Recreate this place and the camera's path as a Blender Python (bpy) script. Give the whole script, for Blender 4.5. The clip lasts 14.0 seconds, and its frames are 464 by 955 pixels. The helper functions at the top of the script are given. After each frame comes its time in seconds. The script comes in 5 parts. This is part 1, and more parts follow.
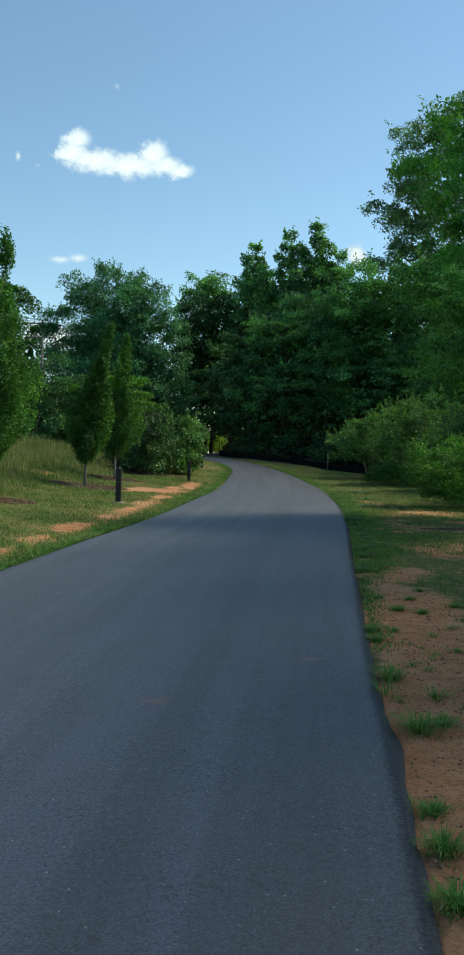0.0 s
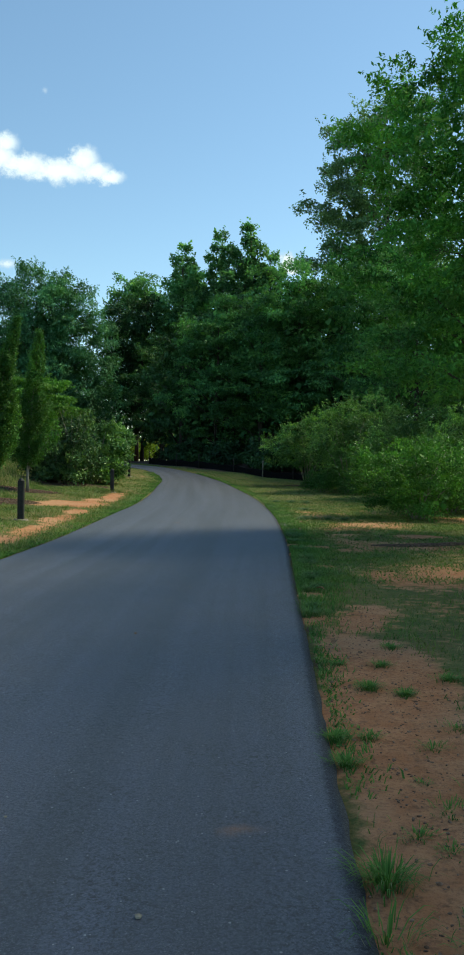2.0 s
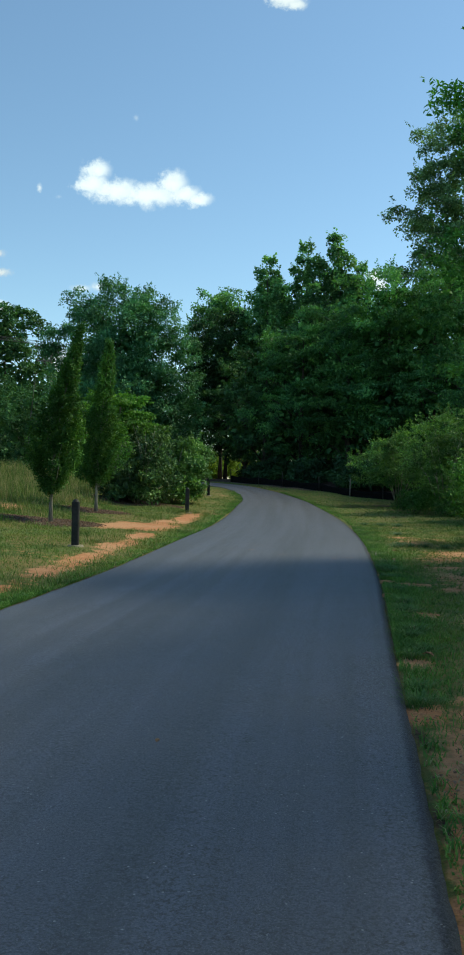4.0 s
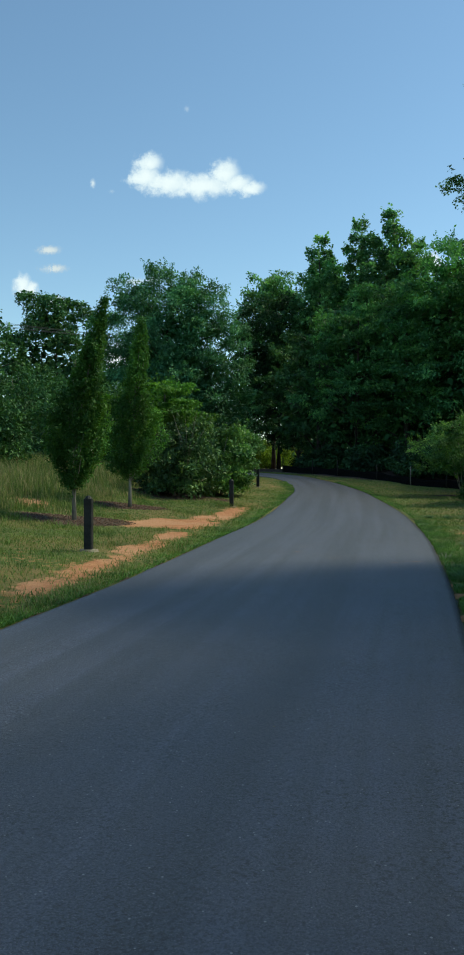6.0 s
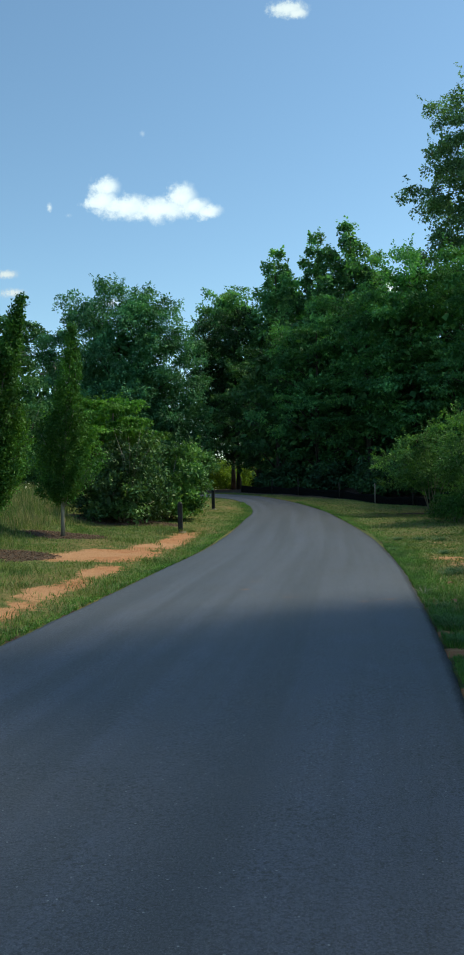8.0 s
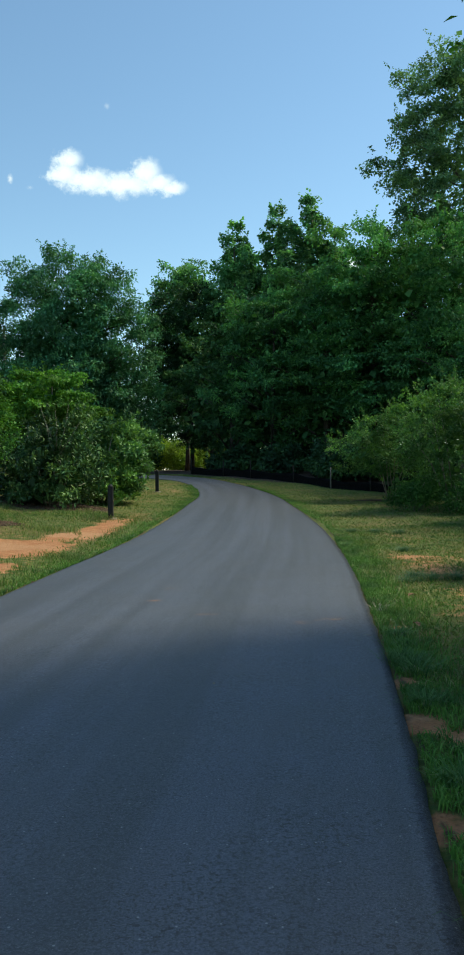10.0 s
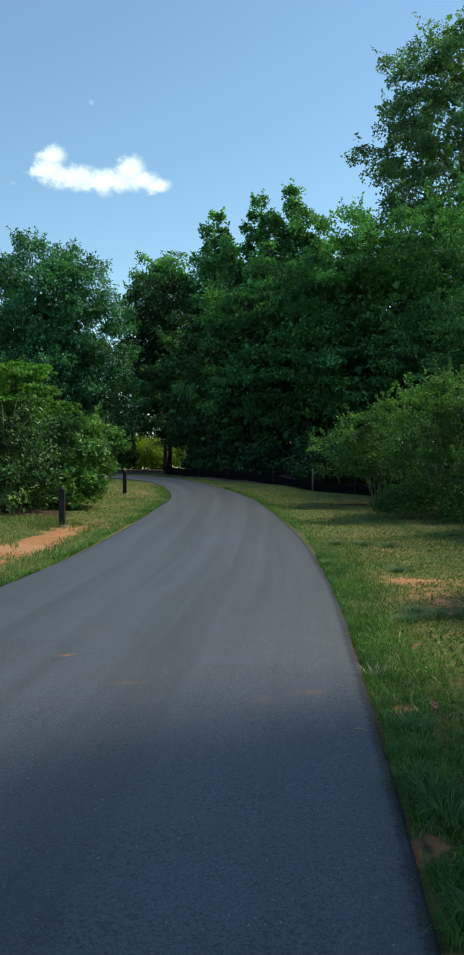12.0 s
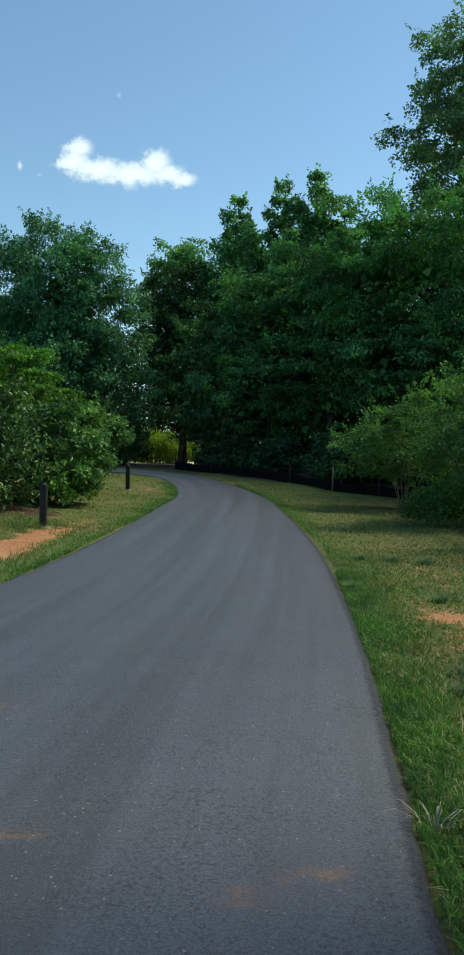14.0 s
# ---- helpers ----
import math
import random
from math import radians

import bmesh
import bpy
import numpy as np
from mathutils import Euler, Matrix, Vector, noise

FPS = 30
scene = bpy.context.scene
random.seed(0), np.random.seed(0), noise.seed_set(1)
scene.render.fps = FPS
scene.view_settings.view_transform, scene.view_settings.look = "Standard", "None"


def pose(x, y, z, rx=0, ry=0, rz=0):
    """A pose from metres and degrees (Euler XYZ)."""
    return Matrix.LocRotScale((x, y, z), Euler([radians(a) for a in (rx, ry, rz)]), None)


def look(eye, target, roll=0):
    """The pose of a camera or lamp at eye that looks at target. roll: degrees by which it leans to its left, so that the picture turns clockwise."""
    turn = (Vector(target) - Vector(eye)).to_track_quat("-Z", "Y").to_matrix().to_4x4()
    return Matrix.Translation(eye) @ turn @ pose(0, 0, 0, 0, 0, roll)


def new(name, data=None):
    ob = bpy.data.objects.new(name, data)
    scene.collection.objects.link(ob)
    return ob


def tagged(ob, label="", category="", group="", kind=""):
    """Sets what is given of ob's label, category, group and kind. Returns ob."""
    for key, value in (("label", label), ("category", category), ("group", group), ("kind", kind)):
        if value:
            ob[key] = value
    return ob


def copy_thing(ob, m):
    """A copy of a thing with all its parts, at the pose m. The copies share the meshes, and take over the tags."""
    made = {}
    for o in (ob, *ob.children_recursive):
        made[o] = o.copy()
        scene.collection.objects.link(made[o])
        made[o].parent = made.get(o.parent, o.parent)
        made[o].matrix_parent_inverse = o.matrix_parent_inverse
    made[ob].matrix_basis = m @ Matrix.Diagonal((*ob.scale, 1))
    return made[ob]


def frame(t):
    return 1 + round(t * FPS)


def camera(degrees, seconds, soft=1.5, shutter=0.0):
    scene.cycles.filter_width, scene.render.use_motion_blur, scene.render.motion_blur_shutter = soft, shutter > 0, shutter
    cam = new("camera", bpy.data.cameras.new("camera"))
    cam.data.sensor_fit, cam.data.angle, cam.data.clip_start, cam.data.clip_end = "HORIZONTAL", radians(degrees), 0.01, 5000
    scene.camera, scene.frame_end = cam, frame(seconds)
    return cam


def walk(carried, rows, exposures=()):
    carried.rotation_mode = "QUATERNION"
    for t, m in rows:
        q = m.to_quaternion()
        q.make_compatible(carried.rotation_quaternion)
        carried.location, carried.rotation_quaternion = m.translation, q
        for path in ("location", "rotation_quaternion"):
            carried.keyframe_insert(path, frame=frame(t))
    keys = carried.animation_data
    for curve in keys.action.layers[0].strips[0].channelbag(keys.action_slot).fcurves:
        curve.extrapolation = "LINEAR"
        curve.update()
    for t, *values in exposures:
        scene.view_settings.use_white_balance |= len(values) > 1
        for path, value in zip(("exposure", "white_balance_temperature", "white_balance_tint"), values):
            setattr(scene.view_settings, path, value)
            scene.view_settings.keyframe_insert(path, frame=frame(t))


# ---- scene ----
cam = camera(31.9, 14.0, soft=2.0)
METRES, EYE, TILT, LEAN, TURN = 18.0, 1.5, -1.6, -1.5, 0.0
ROWS = [
    (0.0, 0.0, 0.0, 0.0, 0.0, 0.0, -0.0),
    (0.5, 0.0066, 0.0409, 0.0012, 0.93, -0.01, 0.14),
    (1.0, 0.0098, 0.0745, 0.0017, -3.31, -0.04, 0.83),
    (1.5, 0.0134, 0.1079, 0.0042, -2.95, 0.16, 0.53),
    (2.0, 0.0171, 0.1477, 0.0048, -4.55, 0.45, 0.83),
    (2.5, 0.023, 0.1814, 0.0057, -2.53, 0.94, 0.32),
    (5.0, 0.0418, 0.3507, 0.0126, 2.14, 1.9, 0.89),
    (5.5, 0.0469, 0.3881, 0.0136, 2.45, 1.56, 1.29),
    (6.0, 0.0457, 0.4204, 0.0138, 5.61, 1.16, 1.46),
    (6.5, 0.0496, 0.4568, 0.0149, 4.53, 1.07, 1.77),
    (7.0, 0.0502, 0.4919, 0.0151, 5.6, 1.75, 1.75),
    (7.5, 0.057, 0.5269, 0.0161, 2.7, 2.29, 2.17),
    (8.0, 0.0575, 0.5633, 0.017, 3.08, 2.55, 2.85),
    (8.5, 0.0652, 0.5995, 0.0179, -0.36, 2.13, 2.98),
    (11.0, 0.0909, 0.7769, 0.0259, 0.52, 0.83, 1.29),
    (11.5, 0.0955, 0.8127, 0.0276, -1.72, 0.88, 2.08),
    (12.0, 0.1028, 0.8463, 0.0294, -0.95, 0.98, 1.58),
    (12.5, 0.1046, 0.8821, 0.0295, 0.04, 1.09, 1.58),
    (13.0, 0.1096, 0.917, 0.0312, 0.54, 0.55, 0.68),
    (13.5, 0.1116, 0.9544, 0.0317, 1.28, 0.58, 0.61),
    (14.0, 0.1184, 0.99, 0.0345, 0.4, 0.7, 0.28),
]
walk(cam, [(t, pose(0, 0, EYE, TILT, LEAN, TURN) @ pose(METRES * x, METRES * y, METRES * z, 90 + pitch, roll, yaw)) for t, x, y, z, yaw, pitch, roll in ROWS],
     exposures=[(t, stops, kelvin, -7) for t, stops, kelvin in ((0.0, -0.04, 6600), (2.5, 0.07, 6620), (5.0, -0.14, 6400), (6.0, -0.18, 6400), (6.9, -0.13, 6400), (8.6, -0.02, 6420), (11.0, 0.08, 6560), (12.5, 0.03, 6500), (14.0, -0.05, 6430))])

# ---- world, sun ----
SUN = Vector((0.77, 0.37, 1.0)).normalized()
world = bpy.data.worlds.new("sky")
scene.world = world
world.use_nodes = True
wn = world.node_tree
sky = wn.nodes.new("ShaderNodeTexSky")
sky.sky_type = "NISHITA"
sky.sun_disc = False
sky.sun_elevation = math.asin(SUN.z)
sky.sun_rotation = math.atan2(SUN.x, SUN.y)
sky.air_density, sky.dust_density, sky.ozone_density = 1.0, 0.2, 1.9
wn.links.new(sky.outputs[0], wn.nodes["Background"].inputs[0])
wn.nodes["Background"].inputs[1].default_value = 0.174
sun_data = bpy.data.lights.new("sun", "SUN")
sun_data.energy, sun_data.angle, sun_data.color = 4.2, radians(13), (1.0, 0.88, 0.66)
sun = new("sun", sun_data)
sun.matrix_world = look((0, 0, 60), Vector((0, 0, 60)) - SUN)


# ---- node helpers ----
class Nodes:
    """A small builder of node materials."""

    def __init__(self, name):
        self.m = bpy.data.materials.new(name)
        self.m.use_nodes = True
        self.t = self.m.node_tree
        self.out = self.t.nodes["Material Output"]
        self.b = self.t.nodes["Principled BSDF"]
        self.b.inputs["Specular IOR Level"].default_value = 0.3

    def add(self, kind):
        return self.t.nodes.new("ShaderNode" + kind)

    def to(self, a, b):
        self.t.links.new(a, b)

    def set(self, socket, v):
        if isinstance(v, bpy.types.NodeSocket):
            self.to(v, socket)
        else:
            socket.default_value = v

    def coords(self, kind="Object"):
        return self.add("TexCoord").outputs[kind]

    def mapping(self, vec, scale=(1, 1, 1), loc=(0, 0, 0)):
        n = self.add("Mapping")
        self.to(vec, n.inputs[0])
        n.inputs["Scale"].default_value = scale
        n.inputs["Location"].default_value = loc
        return n.outputs[0]

    def noise(self, vec, scale, detail=4.0, rough=0.55):
        n = self.add("TexNoise")
        self.to(vec, n.inputs["Vector"])
        n.inputs["Scale"].default_value, n.inputs["Detail"].default_value, n.inputs["Roughness"].default_value = scale, detail, rough
        return n.outputs[0]

    def math(self, op, a, b=0.0, c=0.0):
        n = self.add("Math")
        n.operation = op
        for i, v in enumerate((a, b, c)):
            self.set(n.inputs[i], v)
        return n.outputs[0]

    def ramp(self, v, lo, hi, a=0.0, b=1.0):
        n = self.add("MapRange")
        n.interpolation_type = "SMOOTHSTEP"
        for i, x in enumerate((v, lo, hi, a, b)):
            self.set(n.inputs[i], x)
        return n.outputs[0]

    def mix(self, f, a, b, blend="MIX"):
        n = self.add("Mix")
        n.data_type, n.blend_type = "RGBA", blend
        self.set(n.inputs[0], f)
        for i, v in ((6, a), (7, b)):
            self.set(n.inputs[i], (*v, 1) if isinstance(v, tuple) and len(v) == 3 else v)
        return n.outputs[2]

    def attr(self, name):
        n = self.add("Attribute")
        n.attribute_name = name
        return n.outputs["Fac"]

    def island(self):
        return self.add("NewGeometry").outputs["Random Per Island"]

    def bump(self, height, strength, distance):
        n = self.add("Bump")
        n.inputs["Strength"].default_value, n.inputs["Distance"].default_value = strength, distance
        self.to(height, n.inputs["Height"])
        self.to(n.outputs[0], self.b.inputs["Normal"])

    def done(self, color, rough=0.8, metal=0.0):
        self.set(self.b.inputs["Base Color"], (*color, 1) if isinstance(color, tuple) and len(color) == 3 else color)
        self.set(self.b.inputs["Roughness"], rough)
        self.b.inputs["Metallic"].default_value = metal
        return self.m


def leaf_material(name, dark, light, glow=0.3, rough=0.55, patch=0.5):
    """Leaves that differ one by one and in large patches, and let some light through."""
    n = Nodes(name)
    pos = n.coords()
    col = n.mix(n.island(), dark, light)
    own = n.add("ObjectInfo").outputs["Random"]
    tone = n.math("MULTIPLY", n.ramp(n.noise(pos, patch, 2.0), 0.35, 0.65, 0.62, 1.38), n.ramp(own, 0.0, 1.0, 0.86, 1.16))
    col = n.mix(n.ramp(n.noise(pos, patch * 1.9, 2.0), 0.42, 0.68, 0.0, 0.7), col, n.mix(1.0, col, (1.4, 1.2, 0.75), "MULTIPLY"))
    hsv = n.add("HueSaturation")
    n.to(col, hsv.inputs["Color"])
    n.to(tone, hsv.inputs["Value"])
    m = n.done(hsv.outputs[0], rough)
    n.b.inputs["Specular IOR Level"].default_value = 0.15
    tr = n.add("BsdfTranslucent")
    warm = n.mix(1.0, hsv.outputs[0], (1.1, 1.25, 0.6), "MULTIPLY")
    n.to(warm, tr.inputs[0])
    ms = n.add("MixShader")
    ms.inputs[0].default_value = glow
    n.to(n.b.outputs[0], ms.inputs[1])
    n.to(tr.outputs[0], ms.inputs[2])
    n.to(ms.outputs[0], n.out.inputs[0])
    return m


def bark_material(name, a, b, scale=6.0):
    n = Nodes(name)
    pos = n.mapping(n.coords(), (1, 1, 0.22))
    f = n.noise(pos, scale, 6.0, 0.65)
    col = n.mix(n.ramp(f, 0.35, 0.65), a, b)
    col = n.mix(n.ramp(n.noise(n.coords(), 1.3, 3.0), 0.5, 0.75, 0.0, 0.5), col, (0.10, 0.12, 0.06))
    n.bump(f, 0.6, 0.02)
    return n.done(col, 0.9)


def blade_material(name, a, b, straw, part_straw, olive=0.0):
    """Grass blades: green from dark to light, some of them dry."""
    n = Nodes(name)
    pos = n.coords()
    r = n.island()
    col = n.mix(r, a, b)
    big = n.noise(pos, 0.6, 3.0)
    dry = n.math("GREATER_THAN", n.math("ADD", n.math("FRACT", n.math("MULTIPLY", r, 7.31)), n.ramp(big, 0.3, 0.7, -0.3, 0.3)), 1.0 - part_straw)
    col = n.mix(dry, col, straw)
    col = n.mix(n.ramp(n.noise(pos, 1.4, 4.0, 0.6), 0.46, 0.6, 0.0, olive), col, (0.26, 0.235, 0.06))
    col = n.mix(n.ramp(n.noise(pos, 2.1, 3.0), 0.45, 0.65, 0.0, 0.6), col, (0.035, 0.105, 0.026))
    m = n.done(col, 0.6)
    tr = n.add("BsdfTranslucent")
    n.to(col, tr.inputs[0])
    ms = n.add("MixShader")
    ms.inputs[0].default_value = 0.25
    n.to(n.b.outputs[0], ms.inputs[1])
    n.to(tr.outputs[0], ms.inputs[2])
    n.to(ms.outputs[0], n.out.inputs[0])
    return m


def ground_material():
    n = Nodes("soil_and_turf")
    pos = n.coords()
    fine = n.noise(pos, 38.0, 5.0, 0.7)
    mid = n.noise(pos, 5.5, 5.0, 0.6)
    wide = n.noise(pos, 0.45, 4.0, 0.55)
    turf = n.mix(n.ramp(mid, 0.35, 0.65), (0.08, 0.115, 0.024), (0.165, 0.165, 0.05))
    turf = n.mix(n.ramp(wide, 0.42, 0.62, 0.0, 0.6), turf, (0.24, 0.16, 0.065))
    turf = n.mix(n.ramp(fine, 0.45, 0.75, 0.0, 0.55), turf, (0.035, 0.055, 0.015))
    tuftmark = n.noise(pos, 14.0, 4.0, 0.7)
    turf = n.mix(n.ramp(tuftmark, 0.5, 0.66, 0.0, 0.7), turf, (0.05, 0.10, 0.018))
    clay = n.mix(n.ramp(mid, 0.3, 0.7), (0.42, 0.17, 0.072), (0.52, 0.255, 0.126))
    clay = n.mix(n.ramp(fine, 0.48, 0.66, 0.0, 0.6), clay, (0.17, 0.08, 0.045))
    clay = n.mix(n.ramp(tuftmark, 0.56, 0.68, 0.0, 0.55), clay, (0.20, 0.10, 0.06))
    clay = n.mix(n.ramp(wide, 0.45, 0.6, 0.0, 0.5), clay, (0.5, 0.29, 0.165))
    bare = n.ramp(n.math("ADD", n.attr("bare"), n.math("MULTIPLY", n.math("SUBTRACT", mid, 0.5), 0.9)), 0.35, 0.62)
    col = n.mix(bare, turf, clay)
    litter = n.mix(n.ramp(fine, 0.35, 0.65), (0.035, 0.024, 0.017), (0.12, 0.075, 0.05))
    mulch = n.ramp(n.math("ADD", n.attr("mulch"), n.math("MULTIPLY", n.math("SUBTRACT", mid, 0.5), 0.6)), 0.4, 0.6)
    col = n.mix(mulch, col, litter)
    n.bump(n.math("ADD", n.math("MULTIPLY", fine, 0.5), mid), 1.0, 0.05)
    return n.done(col, 0.95)


def asphalt_material():
    n = Nodes("asphalt")
    uv_node = n.add("UVMap")
    uv_node.uv_map = "along"
    uv = uv_node.outputs[0]
    pos = n.coords()
    grain = n.noise(pos, 85.0, 5.0, 0.75)
    blotch = n.noise(pos, 1.1, 5.0, 0.6)
    streak = n.noise(n.mapping(uv, (2.6, 0.05, 1.0)), 1.0, 4.0, 0.6)
    col = n.mix(n.ramp(streak, 0.36, 0.66), (0.044, 0.047, 0.066), (0.088, 0.094, 0.137))
    col = n.mix(n.ramp(blotch, 0.42, 0.68, 0.0, 0.4), col, (0.074, 0.068, 0.078))
    col = n.mix(n.ramp(grain, 0.44, 0.60, 0.0, 0.75), col, (0.026, 0.027, 0.033))
    col = n.mix(n.ramp(n.noise(pos, 130.0, 3.0, 0.8), 0.56, 0.66, 0.0, 0.65), col, (0.25, 0.245, 0.26))
    pits = n.math("MULTIPLY", n.ramp(n.noise(pos, 40.0, 3.0, 0.7), 0.535, 0.61), n.ramp(n.noise(pos, 1.7, 3.0), 0.40, 0.62, 0.3, 1.0))
    col = n.mix(pits, col, (0.020, 0.020, 0.025))
    chips = n.add("TexVoronoi")
    n.to(pos, chips.inputs["Vector"])
    chips.inputs["Scale"].default_value = 62.0
    pick = n.add("TexWhiteNoise")
    n.to(chips.outputs["Position"], pick.inputs["Vector"])
    chip = n.math("MULTIPLY", n.math("LESS_THAN", chips.outputs["Distance"], 0.30), n.math("GREATER_THAN", pick.outputs[0], 0.986))
    col = n.mix(n.math("MULTIPLY", chip, 0.75), col, (0.38, 0.37, 0.36))
    crumbs = n.math("ADD", n.math("MULTIPLY", n.noise(pos, 19.0, 5.0, 0.75), 0.9), n.math("MULTIPLY", blotch, 0.3))
    edge = n.ramp(n.math("ADD", n.attr("edge"), crumbs), 0.86, 1.5, 0.0, 0.45)
    col = n.mix(edge, col, (0.014, 0.013, 0.013))
    clay = n.ramp(n.math("MULTIPLY", n.attr("clay"), n.noise(pos, 7.0, 4.0, 0.7)), 0.14, 0.72, 0.0, 0.7)
    col = n.mix(clay, col, (0.42, 0.17, 0.045))
    n.bump(n.math("ADD", grain, n.math("MULTIPLY", n.noise(pos, 45.0, 3.0), 0.8)), 0.55, 0.008)
    n.to(n.ramp(edge, 0.0, 0.45, 0.85, 0.25), n.b.inputs["Specular IOR Level"])
    return n.done(col, n.ramp(grain, 0.3, 0.7, 0.42, 0.62))


M_GROUND = ground_material()
M_ASPHALT = asphalt_material()
M_LAWN = blade_material("lawn_blades", (0.08, 0.165, 0.024), (0.18, 0.28, 0.055), (0.37, 0.31, 0.14), 0.06, 0.34)
M_VERGE = blade_material("verge_blades", (0.065, 0.18, 0.024), (0.175, 0.32, 0.058), (0.33, 0.32, 0.15), 0.03)
M_COARSE = blade_material("coarse_blades", (0.045, 0.125, 0.03), (0.15, 0.27, 0.075), (0.33, 0.32, 0.17), 0.06)
M_WEED = blade_material("weed_blades", (0.035, 0.10, 0.045), (0.11, 0.20, 0.085), (0.3, 0.3, 0.16), 0.02)
M_TALL = blade_material("tall_blades", (0.09, 0.16, 0.028), (0.23, 0.29, 0.075), (0.38, 0.32, 0.15), 0.32)
M_HORN = leaf_material("hornbeam_leaf", (0.042, 0.125, 0.03), (0.11, 0.25, 0.06), 0.25)
M_MAGN = leaf_material("glossy_leaf", (0.034, 0.09, 0.036), (0.15, 0.26, 0.105), 0.15, 0.38)
M_FRESH = leaf_material("fresh_leaf", (0.038, 0.122, 0.026), (0.115, 0.27, 0.06), 0.26)
M_LIME = leaf_material("lime_leaf", (0.05, 0.135, 0.028), (0.13, 0.265, 0.06), 0.32)
M_SHRUB = leaf_material("shrub_leaf", (0.056, 0.142, 0.046), (0.16, 0.31, 0.105), 0.28)
M_ASH = leaf_material("ash_leaf", (0.052, 0.15, 0.078), (0.108, 0.255, 0.13), 0.2)
M_WOOD = leaf_material("wood_leaf", (0.06, 0.172, 0.07), (0.142, 0.325, 0.114), 0.27, patch=0.28)
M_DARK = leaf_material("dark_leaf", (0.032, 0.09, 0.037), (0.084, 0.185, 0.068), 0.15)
# shade put into the colour: darkened leaf for the bend's oak and the undergrowth
M_SHADE_TINT = leaf_material("shade_tinted_leaf", (0.024, 0.062, 0.028), (0.05, 0.11, 0.045), 0.12)
M_POPLAR = leaf_material("poplar_leaf", (0.095, 0.23, 0.112), (0.23, 0.45, 0.225), 0.4)
M_TALLTREE = leaf_material("tall_tree_leaf", (0.09, 0.17, 0.1), (0.195, 0.315, 0.18), 0.4)
# brighter, yellower leaf: sunlight on the far bushes put into their colour
M_SUN_TINT = leaf_material("sun_tinted_leaf", (0.10, 0.17, 0.02), (0.24, 0.34, 0.05), 0.4)
M_MAGN_PALE = leaf_material("broad_leaf", (0.055, 0.138, 0.05), (0.18, 0.325, 0.112), 0.22, 0.42)
M_OAK = leaf_material("oak_leaf", (0.044, 0.148, 0.042), (0.118, 0.3, 0.088), 0.3)
M_BARK = bark_material("grey_bark", (0.09, 0.08, 0.07), (0.20, 0.18, 0.16))
M_BARK_PALE = bark_material("mottled_bark", (0.13, 0.125, 0.10), (0.32, 0.30, 0.25), 9.0)
M_BARK_DARK = bark_material("dark_bark", (0.035, 0.030, 0.026), (0.09, 0.075, 0.062))
M_STEM = bark_material("pale_stem", (0.16, 0.14, 0.11), (0.32, 0.29, 0.24), 14.0)


def simple_material(name, a, b, scale, rough, bump=0.2):
    n = Nodes(name)
    f = n.noise(n.coords(), scale, 5.0, 0.6)
    n.bump(f, bump, 0.01)
    return n.done(n.mix(n.ramp(f, 0.35, 0.65), a, b), rough)


M_POST = simple_material("dark_painted_post", (0.012, 0.013, 0.015), (0.026, 0.028, 0.031), 9.0, 0.6)
M_FOOT = simple_material("pale_concrete", (0.22, 0.18, 0.13), (0.36, 0.31, 0.24), 12.0, 0.9)
M_FABRIC = simple_material("black_fabric", (0.006, 0.006, 0.006), (0.012, 0.012, 0.012), 16.0, 0.95)
M_FABRIC.node_tree.nodes["Principled BSDF"].inputs["Specular IOR Level"].default_value = 0.05
M_STAKE = simple_material("weathered_stake", (0.13, 0.115, 0.095), (0.27, 0.24, 0.20), 20.0, 0.85)
# same stake wood, darkened so the colour carries the wood edge's shade
M_STAKE_SHADE_TINT = simple_material("shade_tinted_stake", (0.018, 0.016, 0.013), (0.045, 0.038, 0.03), 20.0, 0.9)
M_POLE = simple_material("weathered_pole", (0.11, 0.095, 0.08), (0.20, 0.175, 0.15), 4.0, 0.85)
M_WIRE = simple_material("dull_wire", (0.05, 0.05, 0.055), (0.08, 0.08, 0.085), 4.0, 0.6, 0.0)
M_CHIP = simple_material("bark_chips", (0.06, 0.036, 0.026), (0.19, 0.115, 0.078), 25.0, 0.95)
M_STONE = simple_material("pebbles", (0.15, 0.08, 0.05), (0.34, 0.22, 0.15), 30.0, 0.9)
M_DRYLEAF = simple_material("dry_leaf", (0.16, 0.085, 0.045), (0.34, 0.20, 0.11), 40.0, 0.8)
M_STRAW = simple_material("dry_straw", (0.30, 0.26, 0.19), (0.46, 0.42, 0.34), 20.0, 0.8)


